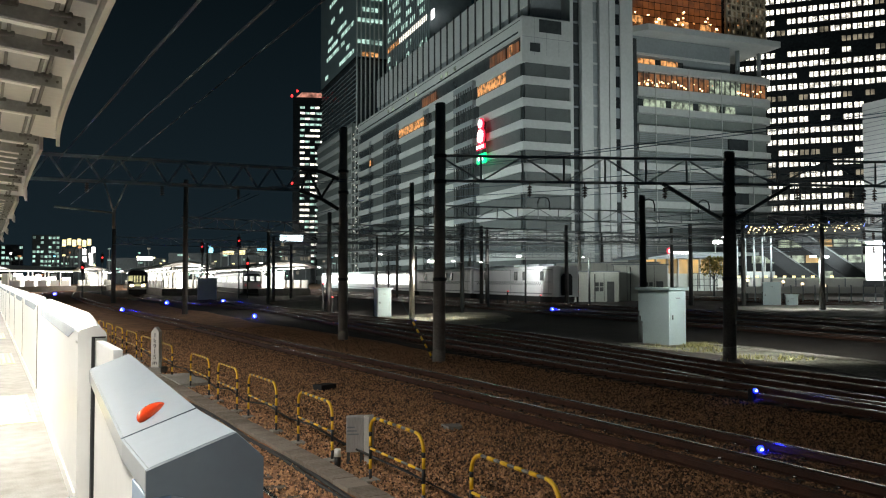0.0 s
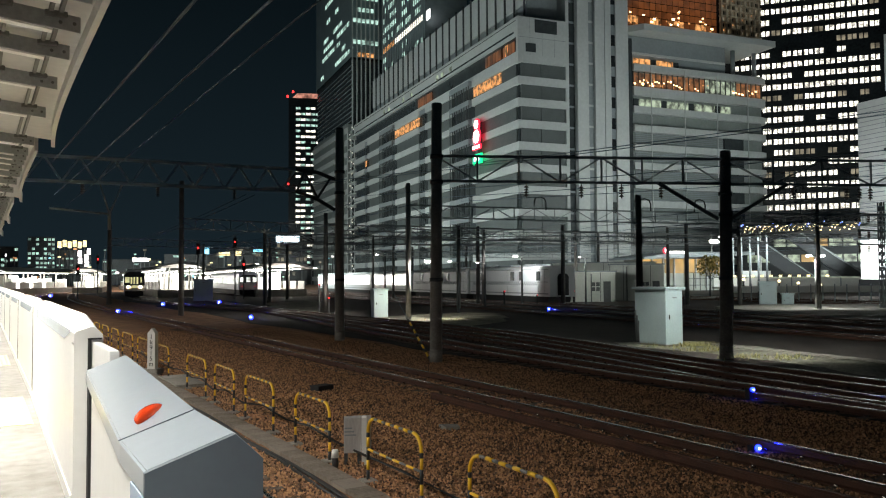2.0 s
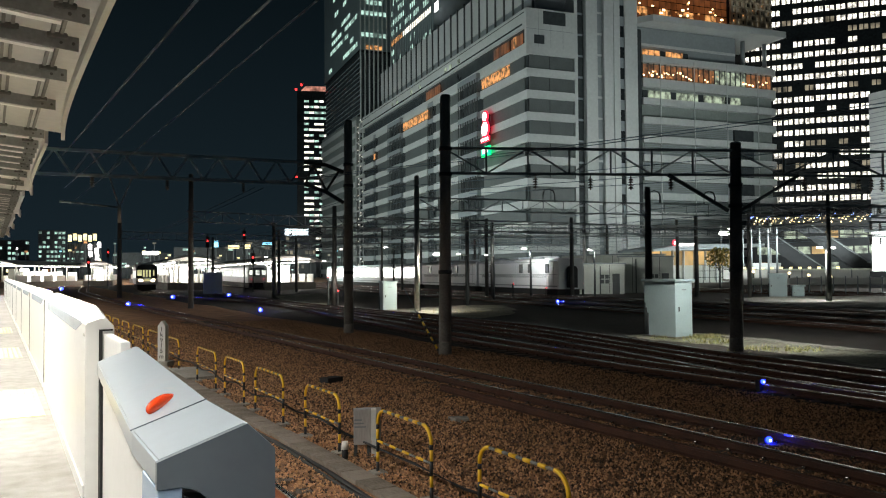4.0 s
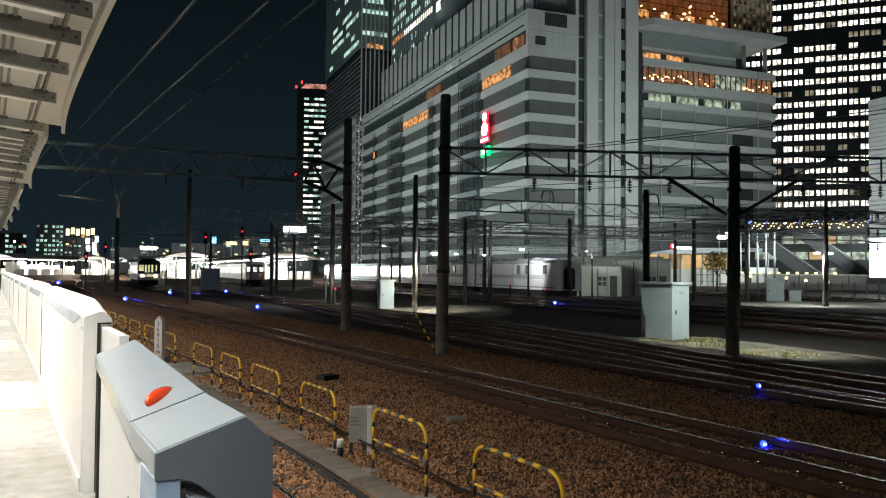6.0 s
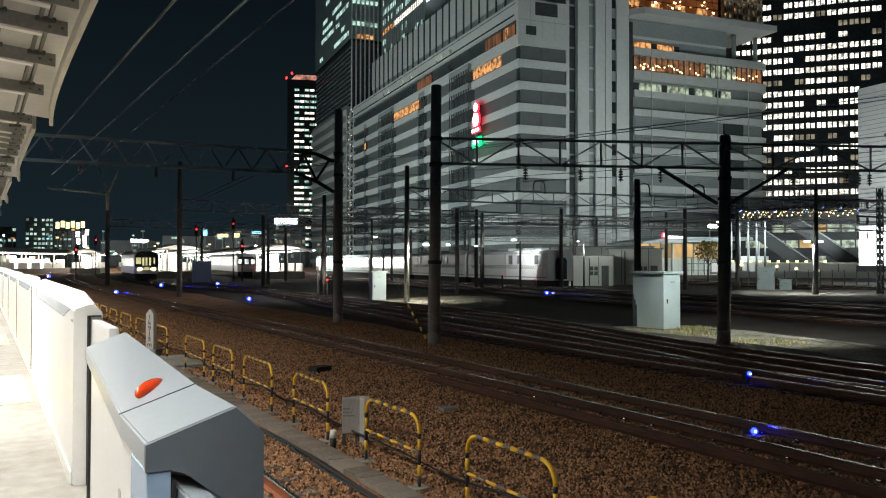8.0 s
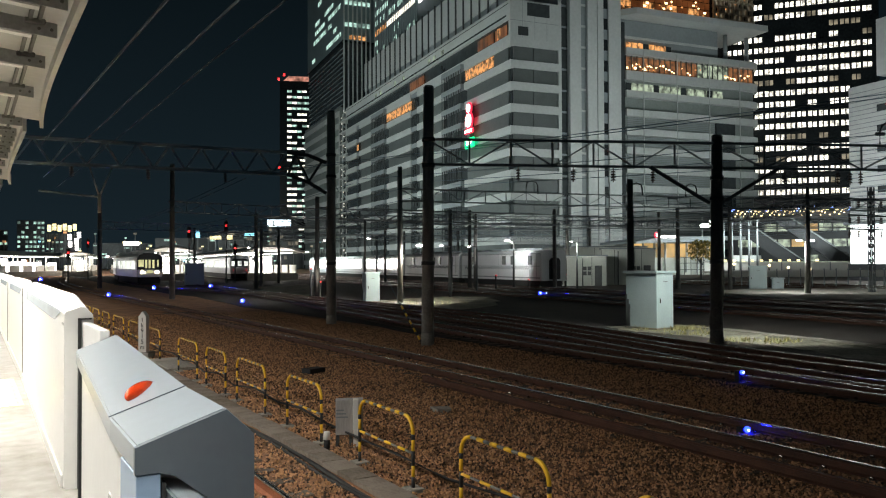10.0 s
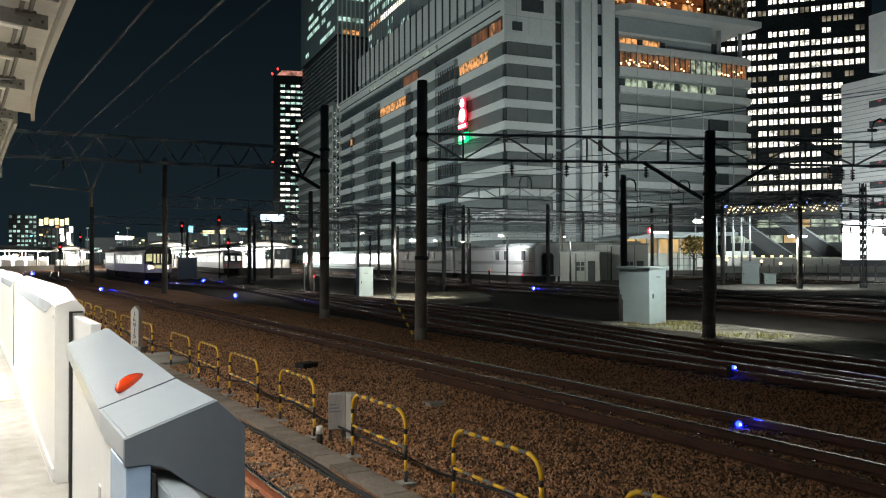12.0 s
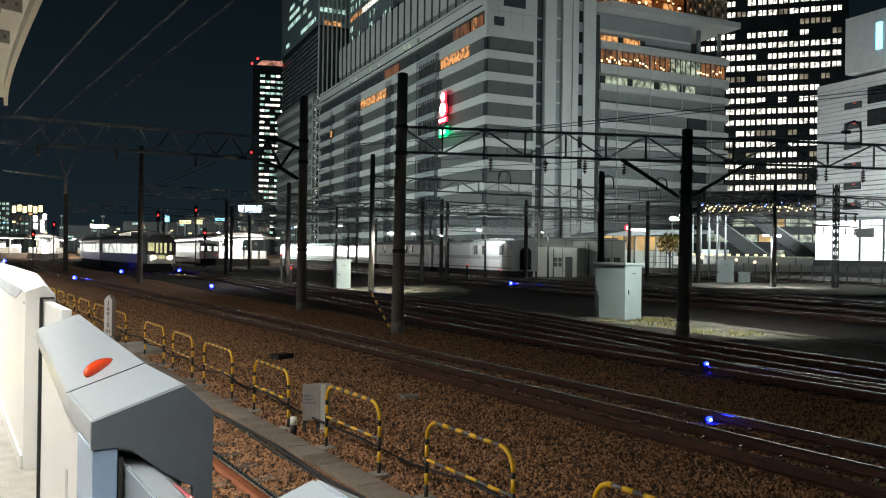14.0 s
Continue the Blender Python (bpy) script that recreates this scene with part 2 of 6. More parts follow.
# ---- mesh tools ----
def box(bm, x0, x1, y0, y1, z0, z1, bevel=0.0):
    v = [bm.verts.new(c) for c in ((x0, y0, z0), (x1, y0, z0), (x1, y1, z0), (x0, y1, z0), (x0, y0, z1), (x1, y0, z1), (x1, y1, z1), (x0, y1, z1))]
    fs = [bm.faces.new([v[i] for i in q]) for q in ((3, 2, 1, 0), (4, 5, 6, 7), (0, 1, 5, 4), (1, 2, 6, 5), (2, 3, 7, 6), (3, 0, 4, 7))]
    if bevel:
        es = {e for f in fs for e in f.edges}
        bmesh.ops.bevel(bm, geom=list(es), offset=bevel, segments=2, affect="EDGES", profile=0.5)
    return bm


def rod(bm, p, q, r0, r1=None, n=8):
    """A round bar from p to q."""
    p, q = Vector(p), Vector(q)
    r1 = r0 if r1 is None else r1
    turn = (q - p).to_track_quat("Z", "Y").to_matrix()
    rings = []
    for c, r in ((p, r0), (q, r1)):
        rings.append([bm.verts.new(c + turn @ Vector((r * math.cos(2 * math.pi * i / n), r * math.sin(2 * math.pi * i / n), 0))) for i in range(n)])
    for i in range(n):
        f = bm.faces.new((rings[0][i], rings[0][(i + 1) % n], rings[1][(i + 1) % n], rings[1][i]))
        f.smooth = n > 6
    bm.faces.new(rings[0][::-1])
    bm.faces.new(rings[1])
    return bm


def bar(bm, p, q, w, h):
    """A square bar from p to q, w wide and h high."""
    p, q = Vector(p), Vector(q)
    d = (q - p).normalized()
    side = d.cross(Vector((0, 0, 1)))
    side = side.normalized() if side.length > 1e-4 else Vector((1, 0, 0))
    up = side.cross(d).normalized()
    a = [bm.verts.new(c + side * sx * w / 2 + up * sz * h / 2) for c in (p, q) for sx, sz in ((-1, -1), (1, -1), (1, 1), (-1, 1))]
    for f in ((0, 1, 2, 3), (7, 6, 5, 4), (0, 4, 5, 1), (1, 5, 6, 2), (2, 6, 7, 3), (3, 7, 4, 0)):
        bm.faces.new([a[i] for i in f])
    return bm


def tube_path(bm, pts, r, n=8):
    """A bent tube through the points."""
    pts = [Vector(p) for p in pts]
    rings = []
    for i, p in enumerate(pts):
        d = (pts[min(i + 1, len(pts) - 1)] - pts[max(i - 1, 0)]).normalized()
        turn = d.to_track_quat("Z", "Y").to_matrix()
        rings.append([bm.verts.new(p + turn @ Vector((r * math.cos(2 * math.pi * k / n), r * math.sin(2 * math.pi * k / n), 0))) for k in range(n)])
    for a, b in zip(rings, rings[1:]):
        off = min(range(n), key=lambda o: (a[0].co - b[o].co).length)
        for k in range(n):
            bm.faces.new((a[k], a[(k + 1) % n], b[(k + 1 + off) % n], b[(k + off) % n])).smooth = True
    bm.faces.new(rings[0][::-1])
    bm.faces.new(rings[-1])
    return bm


def prism(bm, outline, axis, a, b):
    """An outline of (p, q) pairs drawn out along x, y or z from a to b."""
    put = {"x": lambda p, q, s: (s, p, q), "y": lambda p, q, s: (p, s, q), "z": lambda p, q, s: (p, q, s)}[axis]
    v0 = [bm.verts.new(put(p, q, a)) for p, q in outline]
    v1 = [bm.verts.new(put(p, q, b)) for p, q in outline]
    n = len(outline)
    for i in range(n):
        bm.faces.new((v0[i], v0[(i + 1) % n], v1[(i + 1) % n], v1[i]))
    bm.faces.new(v0[::-1])
    bm.faces.new(v1)
    bmesh.ops.recalc_face_normals(bm, faces=bm.faces)
    return bm


def loft(bm, rings):
    n = len(rings[0])
    vs = [[bm.verts.new(p) for p in r] for r in rings]
    for a, b in zip(vs, vs[1:]):
        for i in range(n):
            bm.faces.new((a[i], a[(i + 1) % n], b[(i + 1) % n], b[i]))
    bm.faces.new(vs[0][::-1])
    bm.faces.new(vs[-1])
    bmesh.ops.recalc_face_normals(bm, faces=bm.faces)
    return bm


def mesh_of(name, bm, mat):
    me = bpy.data.meshes.new(name)
    bm.to_mesh(me)
    bm.free()
    me.materials.append(mat)
    return me


def part(name, bm, mat, parent=None, label="", kind=""):
    ob = new(name, mesh_of(name, bm, mat))
    if parent is not None:
        ob.parent = parent
    if label:
        ob["label"] = label
    if kind:
        ob["kind"] = kind
    return ob


def piece(name, me, parent, m):
    ob = new(name, me)
    ob.parent = parent
    ob.matrix_basis = m
    return ob


def thing(name, label, category, group="", kind="", at=None):
    ob = new(name)
    ob.empty_display_size = 0.2
    if at is not None:
        ob.matrix_basis = at
    return tagged(ob, label, category, group, kind)


def solid(name, bm, mat, label, category, group="", kind="", at=None):
    ob = part(name, bm, mat)
    if at is not None:
        ob.matrix_basis = at
    return tagged(ob, label, category, group, kind)


def nb():
    return bmesh.new()


def letters(name, text, size, mat, parent, m, label="", depth=0.004):
    cu = bpy.data.curves.new(name, "FONT")
    cu.body, cu.size, cu.extrude, cu.align_x, cu.align_y = text, size, depth, "CENTER", "CENTER"
    tmp = bpy.data.objects.new("tmp", cu)
    me = bpy.data.meshes.new_from_object(tmp)
    bpy.data.objects.remove(tmp)
    me.materials.clear()
    me.materials.append(mat)
    ob = piece(name, me, parent, m)
    if label:
        ob["label"] = label
    return ob


# ---- ground ----
bm = nb()
N = 60
xs = [-400 + 900 * (i / N) for i in range(N + 1)]
ys = [-200 + 1000 * (i / N) for i in range(N + 1)]
gv = [[bm.verts.new((x, y, 0)) for x in xs] for y in ys]
for j in range(N):
    for i in range(N):
        bm.faces.new((gv[j][i], gv[j][i + 1], gv[j + 1][i + 1], gv[j + 1][i]))
solid("ground", bm, M_BALLAST, "brown crushed-stone ballast of the railway yard", "ground", kind="structure")
def ragged(corners, step, amount, seed):
    """The corners joined by uneven, wandering edges."""
    rg_ = random.Random(seed)
    out = []
    for (x0, y0), (x1, y1) in zip(corners, corners[1:] + corners[:1]):
        n = max(1, int(math.hypot(x1 - x0, y1 - y0) / step))
        for i in range(n):
            out.append((x0 + (x1 - x0) * i / n + rg_.uniform(-amount, amount), y0 + (y1 - y0) * i / n + rg_.uniform(-amount, amount)))
    return out


# ballast sheet coloured darker where lamplight fades over the yard, with an uneven border
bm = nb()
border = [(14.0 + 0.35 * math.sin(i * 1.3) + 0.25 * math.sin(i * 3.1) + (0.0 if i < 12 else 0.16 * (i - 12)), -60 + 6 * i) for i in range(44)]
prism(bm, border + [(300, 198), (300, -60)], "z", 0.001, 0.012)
solid("ground_yard", bm, M_DARKGROUND, "ballast under the yard tracks, darkened for the weak light there", "ground", kind="structure")
# gravel patches whose pale colour also carries the yard lamps' light pools
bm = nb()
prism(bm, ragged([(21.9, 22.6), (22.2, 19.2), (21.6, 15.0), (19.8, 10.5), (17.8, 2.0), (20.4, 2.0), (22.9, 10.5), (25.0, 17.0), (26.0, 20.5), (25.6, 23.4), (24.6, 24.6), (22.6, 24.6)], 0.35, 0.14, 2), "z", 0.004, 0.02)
solid("ground_pale_lit_gravel", bm, M_PAD, "pale gravel strip whose tone also carries the lamp's light pool", "ground", kind="structure")
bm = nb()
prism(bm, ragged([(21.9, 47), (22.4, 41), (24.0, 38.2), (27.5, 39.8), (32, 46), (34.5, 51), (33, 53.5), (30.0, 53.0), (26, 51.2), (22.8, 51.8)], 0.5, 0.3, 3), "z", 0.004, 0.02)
solid("ground_pale_lit_gravel", bm, M_PAD, "pale gravel round a relay cabinet, lightened for the lamp's pool", "ground", kind="structure")
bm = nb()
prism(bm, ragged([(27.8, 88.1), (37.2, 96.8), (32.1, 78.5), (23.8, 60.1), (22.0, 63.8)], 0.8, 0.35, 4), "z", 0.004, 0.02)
solid("ground_pale_lit_gravel", bm, M_PAD, "pale gravel among the western yard tracks, lightened as lamplit ground", "ground", kind="structure")
bm = nb()
prism(bm, [(49.0, 38.5), (54.0, 46.5), (63, 48.2), (71, 40.1), (60, 28.0), (50.5, 28.4), (47.4, 33.2)], "z", 0.004, 0.2)
solid("pavement", bm, M_CONC, "low pale concrete staff walkway between yard tracks", "pavement", kind="structure")


# ---- tracks ----
RAIL = [(-0.062, 0.0), (0.062, 0.0), (0.062, 0.014), (0.011, 0.03), (0.011, 0.105), (0.032, 0.115), (0.032, 0.146), (-0.032, 0.146), (-0.032, 0.115), (-0.011, 0.105), (-0.011, 0.03), (-0.062, 0.014)]
SL = mesh_of("sleeper", box(nb(), -1.0, 1.0, -0.11, 0.11, -0.12, 0.025, 0.01), M_SLEEPER)
def sweep(bm, pts, off, outline, z):
    rings = []
    for i, p in enumerate(pts):
        a, b = pts[max(i - 1, 0)], pts[min(i + 1, len(pts) - 1)]
        dx, dy = b[0] - a[0], b[1] - a[1]
        k = math.hypot(dx, dy)
        nx, ny = dy / k, -dx / k
        rings.append([bm.verts.new((p[0] + nx * (off + u), p[1] + ny * (off + u), z + w)) for u, w in outline])
    n = len(outline)
    for a, b in zip(rings, rings[1:]):
        for k in range(n):
            bm.faces.new((a[k], a[(k + 1) % n], b[(k + 1) % n], b[k]))
    bm.faces.new(rings[0])
    bm.faces.new(rings[-1][::-1])
    bmesh.ops.recalc_face_normals(bm, faces=bm.faces)


def track(pts, label, sleepers=None, rust=M_RUST):
    """Two rails with bright tops on sleepers; sleepers: the stretch of y in which each one shows."""
    th = thing("railway_track", label, "railway track", "yard tracks")
    for off in (-0.5335, 0.5335):
        bm = nb()
        sweep(bm, pts, off, RAIL, 0.024)
        r = part("rail", bm, rust, th)
        bm = nb()
        sweep(bm, pts, off, [(-0.0345, -0.016), (0.0345, -0.016), (0.034, 0), (0.026, 0.006), (0.0, 0.0075), (-0.026, 0.006), (-0.034, 0)], 0.1695)
        part("rail_top", bm, M_RAILTOP, r, "bright worn running surface")
    if sleepers:
        y, clips = sleepers[0], nb()
        while y < sleepers[1]:
            for a, b in zip(pts, pts[1:]):
                if a[1] <= y < b[1]:
                    f = (y - a[1]) / (b[1] - a[1])
                    x = a[0] + f * (b[0] - a[0])
                    tilt = -math.degrees(math.atan2(b[0] - a[0], b[1] - a[1]))
                    piece("sleeper", SL, th, pose(x, y, 0.0, 0, 0, tilt))
                    for off in (-0.62, -0.447, 0.447, 0.62):
                        box(clips, x + off - 0.022, x + off + 0.022, y - 0.03, y + 0.03, 0.025, 0.065, 0.012)
            y += 0.62
        part("rail_fastening", clips, M_CLIP, th, "small steel rail clips", "stuff")
    return th


track([(2.42, -30), (2.42, 60), (3.0, 90), (5.0, 120), (10, 160), (16, 200)], "rusty narrow-gauge track beside the platform edge", (0, 40), M_RUST_ORANGE)
track([(10.0, -30), (10.0, 70), (10.3, 95), (11.6, 125), (15, 160), (20, 200)], "rusty narrow-gauge track on brown ballast", (0, 45))
track([(15.2, -30), (15.2, 16), (15.7, 23), (16.3, 29), (16.8, 33), (17.7, 41), (19.2, 52), (20.2, 62)], "dark track with shining rail tops", (4, 40))
track([(14.4, -30), (15.6, 5), (15.8, 9.1), (16.3, 13.1), (17.5, 18.7), (18.6, 25), (19.3, 32), (19.9, 40), (20.4, 50), (20.5, 62), (20.0, 72), (19.4, 81), (18.75, 92), (18.6, 100), (18.8, 110), (19.5, 120), (20.7, 131), (22.6, 142.5), (32, 198)], "dark yard track with shining rail tops", (4, 40))
track([(17.2, -20), (18.2, 8), (18.45, 11.3), (19.0, 17.3), (20.1, 22.7), (21.5, 30), (22.1, 40), (21.9, 52), (22.6, 75), (25, 100), (31, 140), (41, 200)], "dark yard track curving beside the relay hut", (4, 40))
for k, x in enumerate((31, 35, 39.5, 43, 66, 70, 75)):
    track([(x - 6, -30), (x, 10), (x + 15, 110), (x + 30, 210)], "dark yard track in the middle of the station yard")
# a spare rail lying in the ballast
bm = nb()
sweep(bm, [(8.62, 3), (8.66, 9), (8.72, 15.4)], 0, RAIL, 0.03)
spare = thing("spare_rail", "rust-brown spare rail laid on the ballast beside a track", "rail")
part("rail_bar", bm, M_RUST, spare)
for y in (4, 6.5, 9, 11.5, 14.6):
    bm = nb()
    box(bm, 8.4, 8.95, y, y + 0.14, -0.03, 0.028, 0.01)
    part("timber_block", bm, M_SLEEPER, spare)


# ---- buildings ----
BLD = pose(105.6, 145.8, 0, 0, 0, -8.5)
WIN_CACHE = {}


def pane(w, h, mat, d=0.12):
    """A shared window mesh in the plane y = 0, facing -y, w wide and h high, with its origin at the sill's middle."""
    key = (round(w, 2), round(h, 2), mat.name)
    if key not in WIN_CACHE:
        WIN_CACHE[key] = mesh_of("window", box(nb(), -w / 2, w / 2, -d, 0.05, 0, h), mat)
    return WIN_CACHE[key]


def face_m(side, u, z, at=0.0):
    """A place on a front face (y = at, facing -y) or on a left face (x = at, facing -x)."""
    return pose(u, at, z) if side == "front" else pose(at, u, z, 0, 0, -90)


store = thing("department_store", "tall banded department store with pale stone bands and a white pier", "building", at=BLD)
# core walls
bm = nb()
box(bm, 0.8, 29.6, 0.8, 139, 0, 62.4)
part("wall", bm, M_GLASSDARK, store, "dark glazed storeys between the bands")
for k in range(10):
    z = 54.0 - 5.03 * k
    bm = nb()
    box(bm, 0, 12.6, 0, 0.9, z - 1.85, z)
    part("band_front", bm, M_FACADE, store, "pale stone spandrel band")
    for s0, s1 in ((0.9, 26.0), (39.0, 60.5), (66.0, 89.0), (103.5, 121.0), (125, 139.0)):
        bm = nb()
        box(bm, 0, 0.9, s0, s1, z - 1.85, z)
        part("band_side", bm, M_FACADE, store, "pale stone spandrel band")
    for s0, s1 in ((26.0, 39.0), (60.5, 66.0), (89, 103.5), (121, 125)):
        bm = nb()
        box(bm, -1.0 if s1 - s0 > 10 else 0.3, 0.9, s0 + 0.01, s1 - 0.01, z - 1.5, z - 0.2)
        part("bay_band", bm, M_FACADE_GREY, store, "grey band of a glazed bay")
        # lattice of mullions on the bay
        bm = nb()
        n = int((s1 - s0) / 1.5)
        for i in range(n + 1):
            y = s0 + 0.05 + (s1 - s0 - 0.2) * i / n
            box(bm, -0.9 if n > 5 else 0.4, -0.7 if n > 5 else 0.6, y, y + 0.12, z - 5.03, z - 1.5)
        part("mullion", bm, M_STEEL, store)
    for s0, s1 in ((0.9, 26.0), (39.0, 60.5), (66.0, 89.0), (103.5, 121.0)):
        bm = nb()
        box(bm, 0.45, 0.9, s0 + 1.0, s1 - 1.0, z - 5.0, z - 1.86)
        part("louvre_panel", bm, M_BLIND, store, "grey blinds behind glass")
    bm = nb()
    box(bm, 1.0, 6.0, 0.3, 0.8, z - 5.0, z - 1.86)
    part("louvre_panel", bm, M_BLIND, store, "grey glass panel")
    bm = nb()
    box(bm, 6.15, 12.5, 0.35, 0.8, z - 5.0, z - 1.86)
    part("louvre_panel", bm, M_BLIND, store, "grey glass panel")
bm = nb()
box(bm, 0, 12.6, 0, 0.9, 54.01, 62.8)
box(bm, 0, 0.9, 0.9, 139, 58.6, 62.8)
part("cornice", bm, M_FACADE, store, "broad pale cornice")
bm = nb()
box(bm, -0.1, 0.0, 2, 138, 59.2, 59.6)
box(bm, -0.06, 0.0, 1, 138, 61.9, 62.05)
part("shadow_gap", bm, M_GLASSDARK, store, "dark groove along the cornice")
bm = nb()
box(bm, 0.1, 0.9, 0.9, 139, 53.9, 54.8)
part("ledge", bm, M_FACADE, store)
piece("window", pane(2.6, 2.0, M_GLASSDARK), store, face_m("front", 3.3, 54.7, 0.0))
piece("window", pane(5.8, 3.0, M_GLASSDARK), store, face_m("front", 7.3, 59.4, 0.0))
for u in (3.1, 6.3, 9.5):
    bm = nb()
    box(bm, u, u + 0.07, -0.02, 0.0, 54.01, 62.8)
    part("panel_joint", bm, M_FACADE_GREY, store)
bm = nb()
box(bm, 0, 12.6, -0.02, 0.0, 58.0, 58.1)
part("panel_joint", bm, M_FACADE_GREY, store)
# amber restaurant windows on the long side
for s0, n, z, mat in ((10, 11, 49.3, G_AMBER), (66.5, 16, 49.3, G_AMBER), (3, 4, 54.9, G_AMBERDIM), (10, 6, 55, G_AMBERDIM), (56, 8, 54.9, G_AMBERDIM)):
    for i in range(n):
        piece("window", pane(1.25, 2.5, mat), store, face_m("side", s0 + 1.5 * i, z + 0.1, 0.35))
piece("window", pane(1.4, 2.6, G_AMBER), store, face_m("side", 6.2, 55.0, 0.3))
piece("window", pane(2.0, 2.0, G_AMBER), store, face_m("side", 122.5, 44.4, -0.05))
for s0 in (72, 80, 50, 46, 40, 100, 95):
    piece("window", pane(1.6, 1.2, G_PALE), store, face_m("side", s0, 59.7, -0.12))
# white pier on the front
for u0, u1, d, mat in ((12.6, 13.4, 0.0, M_FACADE), (13.4, 15.4, 0.9, M_GLASSDARK), (15.4, 18.4, -0.6, M_FACADE), (18.4, 20.2, 0.2, M_FACADE_GREY), (20.2, 22.0, -0.7, M_FACADE), (22.05, 22.9, -0.5, M_FACADE), (22.95, 24.6, -0.7, M_FACADE), (24.6, 26.0, -0.3, M_FACADE_GREY), (26.0, 27.4, -0.7, M_FACADE), (27.45, 29.6, -0.6, M_FACADE)):
    bm = nb()
    box(bm, u0, u1, d, 1.2, 0, 82)
    part("pier", bm, mat, store, "vertical strip of the white pier")
for k in range(14):
    z = 2.0 + 5.03 * k
    piece("window", pane(1.2, 2.6, M_TOWER), store, face_m("front", 25.3, z + 1.0, -0.35))
    for u in (14.4,):
        piece("window", pane(1.7, 0.5, M_FACADE_GREY), store, face_m("front", u, z + 0.5, 0.85))
    piece("window", pane(1.5, 0.5, M_FACADE), store, face_m("front", 19.3, z + 1.0, 0.15))
bm = nb()
box(bm, 12.6, 29.6, 1.2, 30, 62.4, 82)
part("lift_tower", bm, M_FACADE, store, "pale lift tower above the roof")
# set-back roof storey with tall panels
bm = nb()
box(bm, 4.5, 28, 4, 128, 62.4, 78)
part("roof_storey", bm, M_FACADE_GREY, store, "set-back roof storey")
for i in range(24):
    bm = nb()
    box(bm, 4.05, 4.5, 4.3 + 5.15 * i, 9.0 + 5.15 * i, 67.5, 77.8)
    part("roof_panel", bm, M_FACADE, store)
    bm = nb()
    box(bm, 3.7, 4.1, 3.9 + 5.15 * i, 4.3 + 5.15 * i, 62.4, 78.3)
    part("roof_post", bm, M_STEEL, store)
for s0 in (30, 36, 42, 50, 58, 66, 74, 82, 90):
    piece("window", pane(5.2, 1.5, G_AMBERDIM), store, face_m("side", s0, 63.6, 4.4))
for s0 in (104, 108, 112, 115):
    piece("window", pane(1.4, 1.6, G_WIN), store, face_m("side", s0, 64.0, 4.4))
# vertical sign on the long side
sign = thing("store_sign", "red-outlined white neon sign over a small green sign", "sign", at=BLD)
bm = nb()
for r, z in ((1.35, 41.2), (1.95, 38.2)):
    rod(bm, (-1.1, 20.0, z), (-1.5, 20.0, z), r + 0.18, r + 0.18, 20)
box(bm, -1.5, -1.1, 17.6, 22.6, 34.9, 36.2, 0.1)
part("sign_back", bm, G_REDSIGN, sign, "glowing red backing")
bm = nb()
for r, z in ((1.05, 41.3), (1.65, 38.2)):
    rod(bm, (-1.5, 20.0, z), (-1.65, 20.0, z), r, r, 20)
for i in range(7):
    box(bm, -1.62, -1.5, 18.0 + 0.62 * i, 18.42 + 0.62 * i, 35.2, 35.9)
part("sign_face", bm, G_WHITESIGN, sign, "white glowing sign face")
bm = nb()
box(bm, -1.5, -1.0, 17.3, 22.3, 31.3, 33.8, 0.1)
part("sign_panel", bm, G_GREENSIGN, sign, "green glowing panel")
bm = nb()
for i in range(3):
    box(bm, -1.56, -1.5, 18.5 + i * 1.1, 19.2 + i * 1.1, 32.1, 33.2)
part("sign_letters", bm, G_WHITESIGN, sign)
bm = nb()
box(bm, -1.1, 0.0, 19.8, 20.2, 32.5, 42.0)
part("sign_bracket", bm, M_STEEL, sign)
# fire stair at the far end
stair = thing("fire_stair", "open steel stair tower with small lights", "stair", at=BLD)
for k in range(13):
    z = 4 + 4.6 * k
    bm = nb()
    box(bm, 0.3, 4.5, 140, 151, z, z + 0.35)
    part("landing", bm, M_FACADE, stair)
    piece("lamp", pane(0.7, 0.35, G_WIN), stair, face_m("side", 142 + 2 * (k % 3), z + 2.6, 0.6))
    piece("lamp", pane(0.6, 0.35, G_WIN), stair, face_m("side", 148 - (k % 2), z + 1.4, 0.6))
    piece("lamp", pane(0.9, 0.5, G_WIN), stair, face_m("side", 144.2 + (k * 5 % 4), z + 3.6, 0.6))
    bm = nb()
    prism(bm, [(140.6, z + 0.35), (141.2, z + 0.35), (150.2, z + 4.6), (149.6, z + 4.6)][::1 if k % 2 else -1] if k % 2 else [(149.6, z + 0.35), (150.2, z + 0.35), (141.2, z + 4.6), (140.6, z + 4.6)], "x", 0.9, 1.3)
    part("flight", bm, M_FACADE_GREY, stair, "sloping stair flight")
for y in (140.2, 145.3, 150.6):
    bm = nb()
    box(bm, 0.3, 0.7, y, y + 0.4, 0, 62)
    part("post", bm, M_FACADE, stair)
# lower wing beyond the stair
wing = thing("rear_wing", "grey banded rear wing of the department store", "building", at=BLD)
bm = nb()
box(bm, 1.0, 40, 152, 215, 0, 66)
part("wall", bm, M_LOUVRE, wing)
for k in range(13):
    bm = nb()
    box(bm, 0.4, 1.0, 152, 215, 2 + 5.03 * k, 4 + 5.03 * k)
    part("band", bm, M_FACADE, wing)

